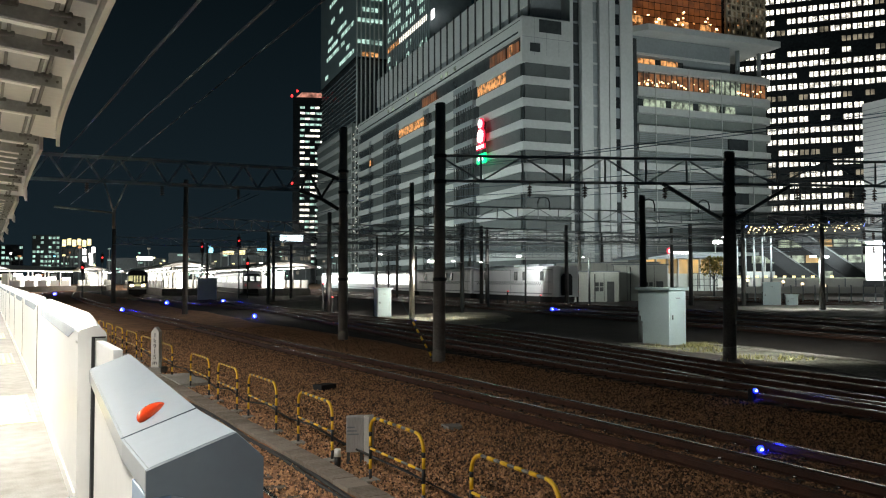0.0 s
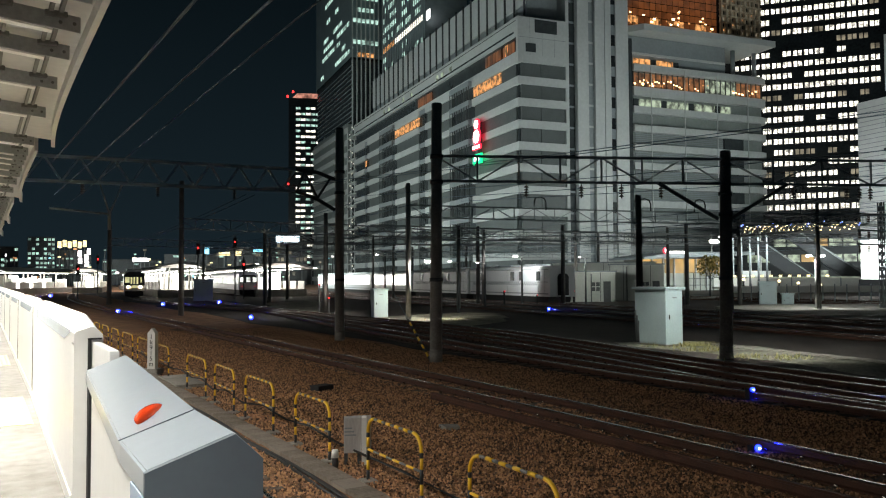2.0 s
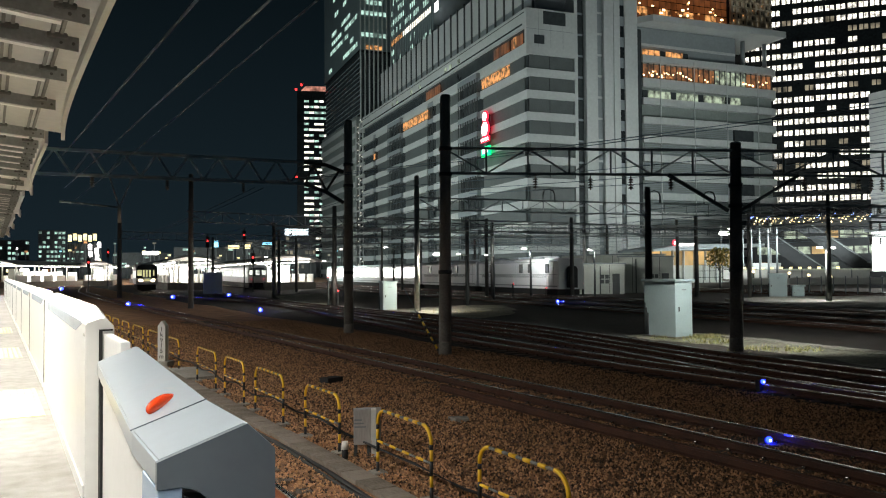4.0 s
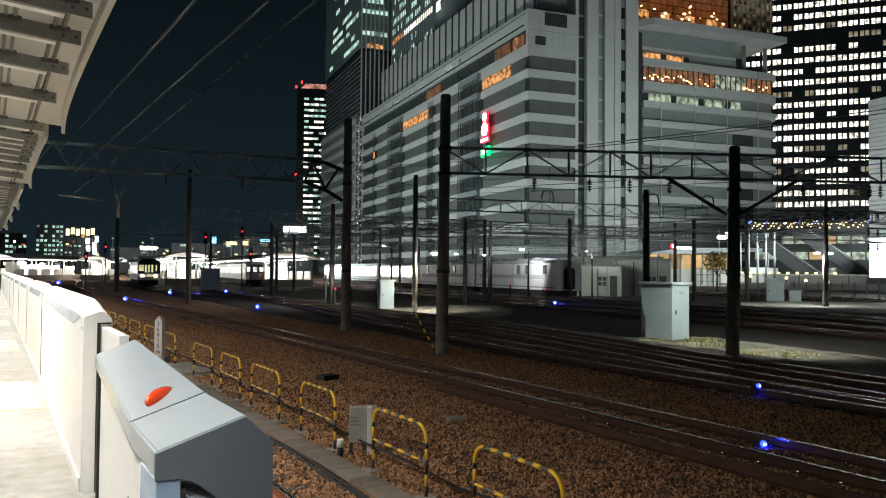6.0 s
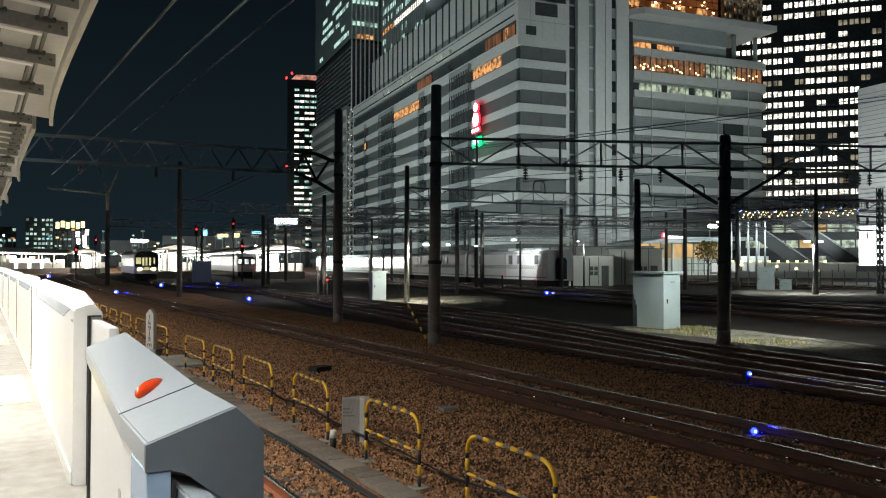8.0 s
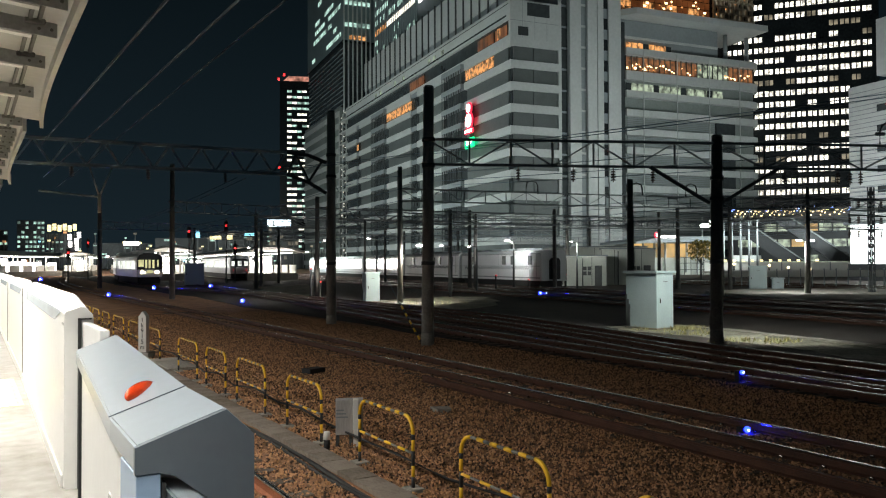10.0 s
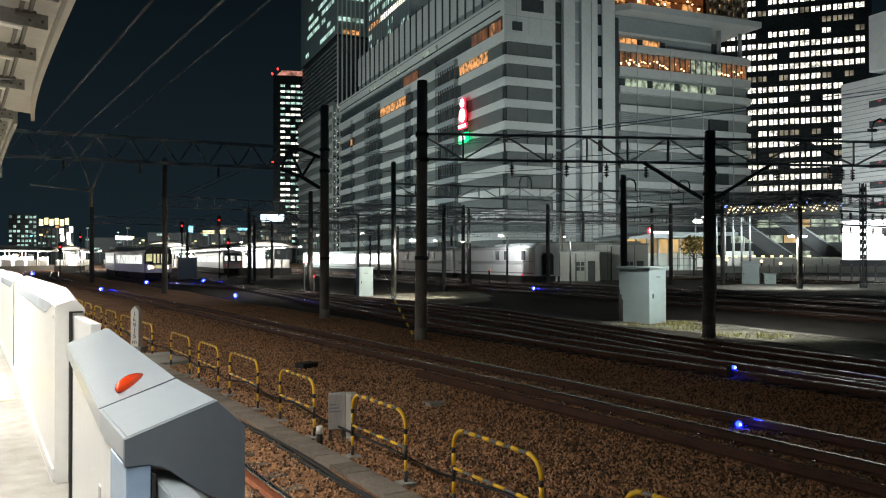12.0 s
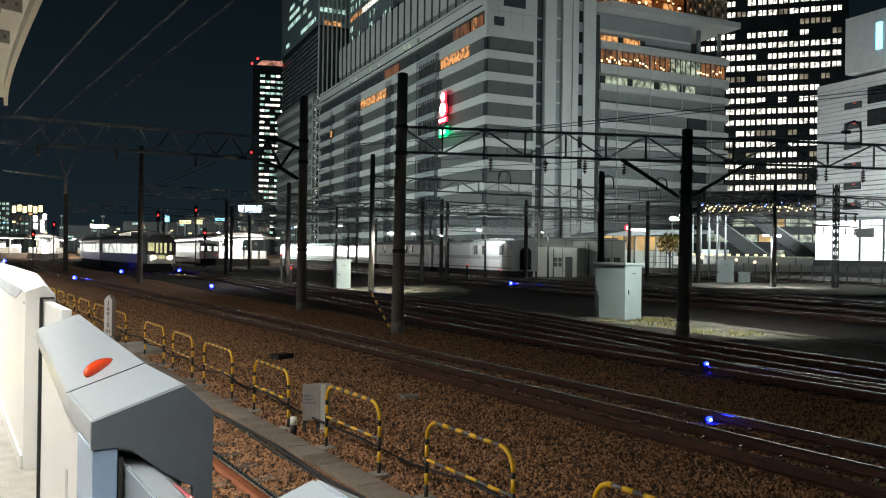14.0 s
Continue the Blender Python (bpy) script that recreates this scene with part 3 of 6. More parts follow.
# block with terraces
block = thing("terrace_block", "banded block with lit restaurants under a flat canopy roof", "building", at=BLD)
bm = nb()
box(bm, 37.3, 80.0, 9.2, 60, 0, 58)
part("wall", bm, M_LOUVRE, block, "grey louvred storeys")
bm = nb()
box(bm, 29.65, 37.25, 8.6, 60, 0, 64)
part("dark_slot", bm, M_GLASSDARK, block, "dark glazed slot")
for k in range(11):
    z = (57.5, 51.6)[k] if k < 2 else 46.6 - 4.85 * (k - 2)
    bm = nb()
    outline = [(37.3, 8.0), (79.0, 8.0), (81.2, 8.8), (82.2, 10.6), (82.2, 60), (37.3, 60)]
    prism(bm, outline, "z", z - (2.2 if k == 1 else 1.75), z)
    part("band", bm, M_FACADE, block, "white terrace band")
    if k > 2:
        bm = nb()
        box(bm, 66.6, 73.0, 8.55, 9.2, z - 4.85, z - 1.76)
        part("dark_bay", bm, M_GLASSDARK, block)
        for i in range(6):
            bm = nb()
            box(bm, 38.2, 66.4, 8.95, 9.2, z - 4.7 + 0.5 * i, z - 4.48 + 0.5 * i)
            part("louvre", bm, M_FACADE_GREY, block)
for i in range(24):
    u = 38.6 + 1.75 * i
    mat = G_CAFE if i < 13 or i > 18 else G_PALE
    piece("window", pane(1.6, 3.4, mat), block, face_m("front", u, 52.0, 9.15))
    if i < 18:
        piece("window", pane(1.6, 2.0, G_PALE if i % 5 else M_GLASSDARK), block, face_m("front", u, 46.7, 9.15))
rc = random.Random(12)
for i in range(46):
    piece("lamp", pane(rc.uniform(0.25, 0.7), rc.uniform(0.2, 0.45), G_BULB if i % 3 else G_AMBER), block, face_m("front", rc.uniform(38, 62) if i < 34 else rc.uniform(70, 79), 52.2 + rc.random() ** 2 * 1.6, 9.0))
for u in (42.4, 53.0, 63.6, 74.0):
    bm = nb()
    box(bm, u, u + 0.18, 7.75, 7.95, 8, 57)
    part("downpipe", bm, M_FACADE, block, "thin pale upright")
for i in range(25):
    bm = nb()
    box(bm, 37.65 + 1.75 * i, 37.8 + 1.75 * i, 8.75, 9.15, 51.7, 55.7)
    part("mullion", bm, M_STEEL, block)
for i in range(8):
    piece("window", pane(1.5, 1.5, G_AMBER if i % 4 != 3 else M_GLASSDARK), block, face_m("front", 38.6 + 1.8 * i, 57.6, 8.9))
bm = nb()
box(bm, 30.0, 68.0, 9.5, 60, 58, 65)
part("roof_storey", bm, M_FACADE_GREY, block, "blue-grey glazed roof storey")
bm = nb()
box(bm, 30.0, 67.8, 9.2, 9.5, 60.2, 60.8)
part("rail", bm, M_FACADE, block)
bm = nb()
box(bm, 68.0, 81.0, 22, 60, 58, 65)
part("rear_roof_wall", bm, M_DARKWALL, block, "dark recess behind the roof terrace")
bm = nb()
box(bm, 68.0, 72.5, 21.6, 22.0, 59.5, 65)
part("beige_panel", bm, M_TAN, block, "beige wall panel")
bm = nb()
prism(bm, [(34.6, 8.6), (38.0, 4.5), (81.0, 4.5), (81, 60), (34.6, 60)], "z", 65.2, 66.8)
part("canopy_roof", bm, M_FACADE, block, "thin white canopy roof")
for u in (72.0, 79.5):
    bm = nb()
    rod(bm, (u, 11, 57.5), (u, 11, 65), 0.6, 0.6, 12)
    part("column", bm, M_FACADE_GREY, block)

# amber tower above the block
gt = thing("amber_tower", "tower front with amber-lit glass grid and tan lattice", "building", at=BLD)
bm = nb()
box(bm, 34.8, 83.5, 13, 50, 67.3, 120)
part("wall", bm, M_TOWER, gt)
G_BROWN = glow("brown_lit_glass", (1.0, 0.30, 0.08), 0.16, 0.6, 0.3)
for k in range(9):
    for i in range(18):
        mat = G_AMBER if (k in (0, 1) and (i * 7 + k * 3) % 4 < 2) else G_BROWN
        piece("window", pane(1.65, 1.75, mat), gt, face_m("front", 36 + 1.85 * i, 68.0 + 2.0 * k, 12.97))
for i in range(9):
    bm = nb()
    box(bm, 69.2 + 1.65 * i, 69.8 + 1.65 * i, 12.0, 12.8, 67.3, 110)
    part("lattice_post", bm, M_TAN, gt, "tan lattice post")
for k in range(13):
    bm = nb()
    box(bm, 69, 83.5, 11.9, 12.7, 68 + 1.7 * k, 68.4 + 1.7 * k)
    part("lattice_bar", bm, M_TAN, gt, "tan lattice bar")
for k in range(70):
    piece("lamp", pane(rc.uniform(0.3, 0.9), rc.uniform(0.25, 0.6), G_BULB if k % 2 else G_AMBER), gt, face_m("front", rc.uniform(36, 68), 67.7 + 7 * rc.random() ** 2.2, 12.8))
for k in range(12):
    for i in range(8):
        if (i * 5 + k * 3) % 7 < 4:
            piece("window", pane(1.0, 1.2, G_WINDIM), gt, face_m("front", 70.35 + 1.65 * i, 68.5 + 1.7 * k, 12.95))
for k in range(6):
    piece("window", pane(1.0, 1.0, G_AMBER), gt, face_m("front", 70.7 + 1.65 * (k * 2 % 8), 71 + 1.7 * k, 12.9))


def by_bearing(bearing, dist, turn=0.0):
    b = radians(bearing)
    return pose(dist * math.sin(b), dist * math.cos(b), 0, 0, 0, -bearing + turn)


# twin towers behind, on the store's own grid
rnd = random.Random(4)
t1 = thing("glass_tower", "tall grey-green glass tower with fins and scattered lit offices", "building", at=BLD)
bm = nb()
box(bm, 2.0, 15.4, 150, 214, 93, 190)
part("wall", bm, M_TOWERG, t1)
bm = nb()
box(bm, 2.6, 15.0, 150.6, 214, 0, 92.2)
part("lower_wall", bm, M_GLASSDARK, t1, "dark gridded lower storeys")
bm = nb()
box(bm, 1.8, 15.4, 149.8, 214, 92.2, 93)
part("dark_joint", bm, M_TOWER, t1)
for k in range(20):
    bm = nb()
    box(bm, 2.4, 2.6, 151, 214, 54 + 1.9 * k, 54.25 + 1.9 * k)
    part("grille_bar", bm, M_FACADE_GREY, t1)
for k in range(13):
    lit = rnd.choice((0.2, 0.4, 0.6, 0.3))
    on = False
    for i in range(20):
        if rnd.random() < 0.3:
            on = rnd.random() < lit
        if on:
            piece("window", pane(2.5, 1.7, G_GREENWIN), t1, face_m("side", 212 - 3.0 * i, 95.5 + 3.9 * k, 1.98))
for i in range(8):
    bm = nb()
    box(bm, 2.0 + 1.85 * i, 2.35 + 1.85 * i, 148.9, 150, 60, 190)
    part("fin", bm, M_FACADE, t1, "pale upright fin")
for z, mat, n in ((107.5, G_GREENWIN, 6), (98.6, G_GREENWIN, 6), (93.5, G_AMBER, 4), (112, G_GREENWIN, 4), (117, G_GREENWIN, 6)):
    for i in range(n):
        piece("window", pane(1.3, 1.7, mat), t1, face_m("front", 3.3 + 1.85 * (i + (6 - n) * 0.5), z, 149.95))
t3 = thing("office_slab", "grey office tower with rows of lit windows", "building", at=BLD)
bm = nb()
box(bm, 14, 30, 97, 145, 0, 190)
part("wall", bm, M_TOWERG, t3)
for k in range(9):
    for i in range(22):
        if k == 3 or rnd.random() < (0.75 if k in (0, 4, 5) else 0.5 if k > 3 else 0.25):
            mat = (G_AMBER if i < 7 else G_WIN) if k == 3 else G_GREENWIN
            piece("window", pane(1.4, 2.0, mat), t3, face_m("side", 144 - 2.1 * i, 82 + 4.0 * k, 13.98))
for i in range(23):
    bm = nb()
    box(bm, 13.75, 14.0, 144.9 - 2.1 * i, 145.2 - 2.1 * i, 70, 190)
    part("fin", bm, M_FACADE_GREY, t3)
piece("window", pane(3.2, 3.2, G_WHITESIGN), t3, face_m("side", 93.5, 92.5, 13.9))
t4 = thing("far_tower", "far dark office tower with lit floors", "building", at=by_bearing(20.5, 420, 0))
bm = nb()
box(bm, -8.5, 9.5, 0, 20, 0, 98)
part("wall", bm, M_TOWER, t4)
bm = nb()
prism(bm, [(-6.5, 98.0), (9.5, 98.0), (9.5, 100.4), (-4.0, 100.4)], "y", -0.5, 18)
part("crown", bm, glow("red_lit_crown", (1.0, 0.42, 0.3), 0.8, 0.85, 0.35), t4, "roof crown lit red")
bm = nb()
rod(bm, (-9.0, 0, 98), (-9.0, 0, 99.2), 0.5, 0.5, 10)
rod(bm, (-6.2, -0.2, 100.6), (-6.2, -0.2, 101.7), 0.45, 0.45, 10)
rod(bm, (-8.7, -0.3, 52), (-8.7, -0.3, 53), 0.5, 0.5, 10)
part("warning_light", bm, G_RED, t4)
for k in range(29):
    for i in range(5):
        if rnd.random() < 0.78:
            piece("window", pane(2.3, 1.15, G_GREENWIN if rnd.random() < 0.5 else G_WIN), t4, face_m("front", -3.6 + 2.6 * i, 8 + 3.0 * k, -0.02))

# black office tower
def pair_pane(mat):
    bm = nb()
    box(bm, -1.12, -0.16, -0.1, 0.05, 0, 1.5)
    box(bm, 0.16, 1.08, -0.1, 0.05, 0.05, 1.45)
    return mesh_of("window", bm, mat)


PAIR_LIT, PAIR_DIM = pair_pane(G_OFFICE), pair_pane(G_WINDIM)
rt = thing("black_office_tower", "black glass office tower with many lit windows", "building", at=by_bearing(56.0, 250, 5.5))
bm = nb()
box(bm, -24, 17.5, 0, 40, 0, 110)
part("wall", bm, M_TOWER, rt)
for k in range(25):
    row = rnd.random()
    fill = 0.98 if row < 0.88 else (0.75 if row < 0.92 else 0.3)
    run = True
    for i in range(14):
        if rnd.random() < (0.12 if run else 0.42):
            run = not run
        z = 22 + 3.2 * k
        if rnd.random() < (fill if run else fill * 0.3):
            piece("window", PAIR_LIT, rt, face_m("front", -22.5 + 2.85 * i, z, -0.02))
        elif rnd.random() < 0.45:
            piece("window", PAIR_DIM, rt, face_m("front", -22.5 + 2.85 * i, z, -0.02))

# white store at the edge, on the same grid as the department store
ws = thing("white_store", "white panelled store with bright ground-floor windows and a sign box", "building", at=pose(100.3, 26.3, 0, 0, 0, -8.5))
bm = nb()
box(bm, 0, 30, 0, 40, 0, 27)
part("wall", bm, M_FACADE, ws, "white ribbed panels")
bm = nb()
box(bm, -0.8, 24, 0, 34.9, 27.6, 35.2)
part("sign_box", bm, M_FACADE, ws, "white sign box on the roof")
bm = nb()
box(bm, -0.35, 0, 0, 39.7, 2.35, 7.7)
part("shop_window", bm, G_BILLBOARD, ws, "glowing shop windows")
bm = nb()
box(bm, -0.4, 0, 0, 40.1, 0, 2.3)
part("plinth", bm, M_DARKWALL, ws, "dark plinth below the windows")
bm = nb()
box(bm, -1.3, -0.02, 0, 40.1, 7.72, 8.1)
part("awning", bm, M_FACADE_GREY, ws, "flat awning over the windows")
for k in range(6):
    piece("window", pane(2.6, 0.9, M_GLASSDARK), ws, face_m("side", 34.2, 9.2 + 2.75 * k, 0.0))
    piece("window", pane(0.45, 0.2, G_REDDIM), ws, face_m("side", 33.9, 9.8 + 2.75 * k, -0.05))
for y in (3, 9.5, 16, 22.5, 29, 32.5):
    bm = nb()
    box(bm, -0.5, -0.36, y, y + 0.3, 2.35, 7.7)
    part("window_post", bm, M_STEEL, ws)
bm = nb()
box(bm, -0.7, -0.36, 30.5, 33.0, 5.4, 6.6)
part("hanging_board", bm, M_STEEL, ws)
for k in range(30):
    bm = nb()
    box(bm, -0.07, 0, 0, 40, 8.0 + 0.62 * k, 8.08 + 0.62 * k)
    part("panel_rib", bm, M_FACADE_GREY, ws)
for k in range(2):
    bm = nb()
    box(bm, -0.1, 0.0, 0, 32.0, 20.2 + 3.0 * k, 22.4 + 3.0 * k)
    part("window_band", bm, M_TOWER, ws)
bm = nb()
box(bm, -1.0, -0.8, 29.4, 30.2, 30, 33.5)
part("sign_stroke", bm, G_CYAN, ws)

# ---- station in front of the towers ----
plaza = thing("entrance_canopy", "low station entrance with a pale roof and orange-lit front", "building", at=BLD)
bm = nb()
prism(bm, [(9.0, 6.6), (16.0, 7.6), (36.0, 7.9), (36.0, 7.2), (9.0, 6.2)], "y", -34, -22)
part("roof", bm, M_FACADE_GREY, plaza, "grey sloping roof")
for i in range(8):
    piece("window", pane(2.5, 2.9, G_ORANGE), plaza, face_m("front", 15 + 2.75 * i, 3.6, -26))
for i in range(9):
    bm = nb()
    box(bm, 13.5 + 2.75 * i, 13.75 + 2.75 * i, -26.6, -26.1, 0.5, 6.6)
    part("upright", bm, M_FACADE, plaza)
bm = nb()
box(bm, 10, 36, -25.9, -22, 0, 6.6)
part("wall", bm, M_SHED, plaza)
for i in range(9):
    bm = nb()
    box(bm, 14 + 1.5 * i, 14.08 + 1.5 * i, -40.1, -40.0, 0, 3.6)
    part("fence_post", bm, M_STEEL, plaza)
for z in (1.2, 2.4, 3.5):
    bm = nb()
    box(bm, 14, 26, -40.1, -40.0, z, z + 0.1)
    part("fence_rail", bm, M_STEEL, plaza)
bm = nb()
box(bm, 26.2, 34, -40.2, -39.9, 0, 3.9)
part("hoarding", bm, M_FACADE, plaza, "white hoarding")
neon = thing("neon_sign", "small red and white neon shop sign on a roof", "sign", at=BLD)
bm = nb()
rod(bm, (13.6, -34.6, 7.9), (13.6, -34.3, 7.9), 0.6, 0.6, 16)
part("sign_mark", bm, G_REDSIGN, neon, "round red mark")
bm = nb()
box(bm, 13.3, 13.9, -34.7, -34.6, 7.6, 8.2)
part("sign_core", bm, G_WHITESIGN, neon)
for i in range(7):
    bm = nb()
    box(bm, 14.5 + 0.55 * i, 14.88 + 0.55 * i, -34.6, -34.4, 7.35, 7.8)
    part("sign_bar", bm, G_WHITESIGN, neon, "small white glowing bar")


def strip_light(m, n, gap, parent, mat, w, h):
    for i in range(n):
        piece("lamp", pane(w, h, mat), parent, m @ pose(i * gap, 0, 0))


deck = thing("footbridge_deck", "white-parapet raised walkway with small lamps", "walkway", at=by_bearing(50.0, 150, 4))
bm = nb()
box(bm, -2, 60, 0, 6, 0.6, 1.0)
part("slab", bm, M_CONC, deck)
bm = nb()
box(bm, -2, 60, -0.3, 0, 1.0, 2.6)
part("parapet", bm, M_WHITE, deck, "white parapet")
# coping emits a little, in place of light falling on it
bm = nb()
box(bm, -2, 60, -0.5, -0.3, 2.6, 2.72)
part("lit_coping", bm, G_PALE, deck, "coping strip glowing in place of light on it")
for i in range(16):
    bm = nb()
    box(bm, -1 + 3.9 * i, -0.8 + 3.9 * i, -0.36, -0.3, 1.0, 2.6)
    part("joint_post", bm, M_FACADE_GREY, deck)
strip_light(pose(0, -0.4, 2.7), 12, 1.5, deck, G_YELSIGN, 0.5, 0.35)
es = thing("escalator", "dark enclosed escalator climbing beside the plaza", "escalator", at=by_bearing(53.5, 165, 0))
for dx in (0, 9.0):
    bm = nb()
    prism(bm, [(-9 + dx, 11.0), (-5.5 + dx, 11.0), (6 + dx, 2.4), (2.0 + dx, 2.4)], "y", dx * 0.3, dx * 0.3 + 2.5)
    sb_ = part("stair_body", bm, M_DARKWALL, es)
    bm = nb()
    prism(bm, [(-5.6 + dx, 11.1), (-5.2 + dx, 11.1), (6.3 + dx, 2.5), (5.9 + dx, 2.5)], "y", dx * 0.3 - 0.2, dx * 0.3 - 0.02)
    part("balustrade", bm, M_BLIND, sb_, "grey balustrade edge")
hall = thing("station_hall", "glazed station hall with lit floors and a garland of small lights", "building", at=by_bearing(55.5, 200, 0))
bm = nb()
box(bm, -16, 16, 0, 20, 0, 15)
part("wall", bm, M_DARKWALL, hall)
for k in range(3):
    for i in range(10):
        if rnd.random() < 0.75:
            piece("window", pane(2.6, 1.7, G_PALE if rnd.random() < 0.7 else G_ORANGE), hall, face_m("front", -13 + 2.9 * i, 2.5 + 3.6 * k, -0.02))
for i in range(96):
    z = 13.9 + 0.5 * math.sin(i * 2.1) + 0.25 * math.sin(i * 5.3)
    piece("lamp", pane(0.3, 0.3, G_FAIRYBLUE if i % 11 < 2 else G_FAIRY), hall, face_m("front", -15.5 + 0.32 * i, z + (0.7 if i % 11 < 2 else 0), -0.5))
for i in range(6):
    bm = nb()
    rod(bm, (-21.5 + 2.1 * i, -8, 0), (-21.5 + 2.1 * i, -8, 13), 0.22, 0.16, 8)
    part("column", bm, M_FACADE, hall, "slim white column")

def flagpole(x, y):
    th = thing("flagpole", "slim white flagpole on the station plaza", "pole", "plaza flagpoles", at=pose(x, y, 0))
    bm = nb()
    rod(bm, (0, 0, 0), (0, 0, 10.0), 0.2, 0.13, 10)
    part("shaft", bm, M_FACADE_GREY, th)
    bm = nb()
    rod(bm, (0, 0, 0), (0, 0, 0.4), 0.35, 0.3, 10)
    part("base", bm, M_CONC, th)


for i in range(5):
    flagpole(115.74 + 0.863 * i, 95.42 + -1.087 * i)
# low white fence with bollard lamps in front of the plaza
wf = thing("white_fence", "low white panel fence along the yard's far side", "fence")
FA, FB = Vector((70.6, 59.0, 0)), Vector((88.8, 45.9, 0))
ft = math.degrees(math.atan2(FB.y - FA.y, FB.x - FA.x))
for i in range(18):
    p = FA.lerp(FB, i / 18)
    ln = (FB - FA).length / 18
    bm = nb()
    box(bm, 0.04, ln - 0.04, -0.04, 0.04, 1.0, 1.72, 0.01)
    part("panel", bm, M_WHITE, wf).matrix_basis = pose(p.x, p.y, 0, 0, 0, ft)
    bm = nb()
    box(bm, -0.05, 0.05, -0.06, 0.06, 0.0, 1.9)
    part("post", bm, M_FACADE_GREY, wf).matrix_basis = pose(p.x, p.y, 0, 0, 0, ft)
for x, y, z in ((75.4, 62.6, 2.55), (76.3, 61.5, 2.42), (78.6, 58.5, 2.23), (79.8, 56.9, 1.98), (81.1, 55.1, 1.80)):
    th = thing("bollard_lamp", "small round lamp on a bollard by the plaza", "lamp", "bollard lamps", at=pose(x, y, 0))
    bm = nb()
    rod(bm, (0, 0, 0), (0, 0, z - 0.2), 0.08, 0.08, 8)
    part("post", bm, M_STEEL, th)
    bm = nb()
    bmesh.ops.create_icosphere(bm, subdivisions=2, radius=0.17, matrix=Matrix.Translation((0, 0, z)))
    part("globe", bm, G_FAIRY, th, "glowing globe")
# small autumn tree lit by the entrance
tree = thing("tree", "small autumn tree lit amber before the station entrance", "tree", at=pose(89.0, 77.4, 0))
bm = nb()
rod(bm, (0, 0, 0), (0.1, 0, 3.2), 0.16, 0.09, 8)
for k in range(7):
    a = k * 0.9
    rod(bm, (0.08, 0, 2.0 + 0.18 * k), (1.3 * math.cos(a), 1.3 * math.sin(a), 3.6 + 0.25 * k), 0.05, 0.02, 6)
part("trunk", bm, M_STEEL, tree)
bm = nb()
rl = random.Random(31)
for i in range(900):
    a, e, r = rl.uniform(0, 6.28), rl.uniform(-0.9, 1.3), 2.0 * rl.random() ** 0.4
    c = Vector((r * math.cos(a) * math.cos(e), r * math.sin(a) * math.cos(e), 4.2 + r * 0.85 * math.sin(e)))
    d1 = Vector((rl.gauss(0, 1), rl.gauss(0, 1), rl.gauss(0, 1))).normalized() * 0.16
    d2 = d1.cross(Vector((rl.gauss(0, 1), rl.gauss(0, 1), 1))).normalized() * 0.1
    bm.faces.new([bm.verts.new(c + v) for v in (d1, d2, -d1, -d2)])
part("crown", bm, material("amber_leaf", (0.42, 0.27, 0.05), 0.7, 0, (0.22, 0.2, 0.04), 3, spread=0.4), tree)

# ---- parked coaches ----
def coach_shell(bm, w, length, z0, z1, r=0.35):
    h = w / 2
    out = [(-h, z0), (h, z0), (h, z1 - r), (h - r * 0.35, z1 - r * 0.35), (h - r * 1.4, z1), (-h + r * 1.4, z1), (-h + r * 0.35, z1 - r * 0.35), (-h, z1 - r)]
    prism(bm, out, "y", 0, length)


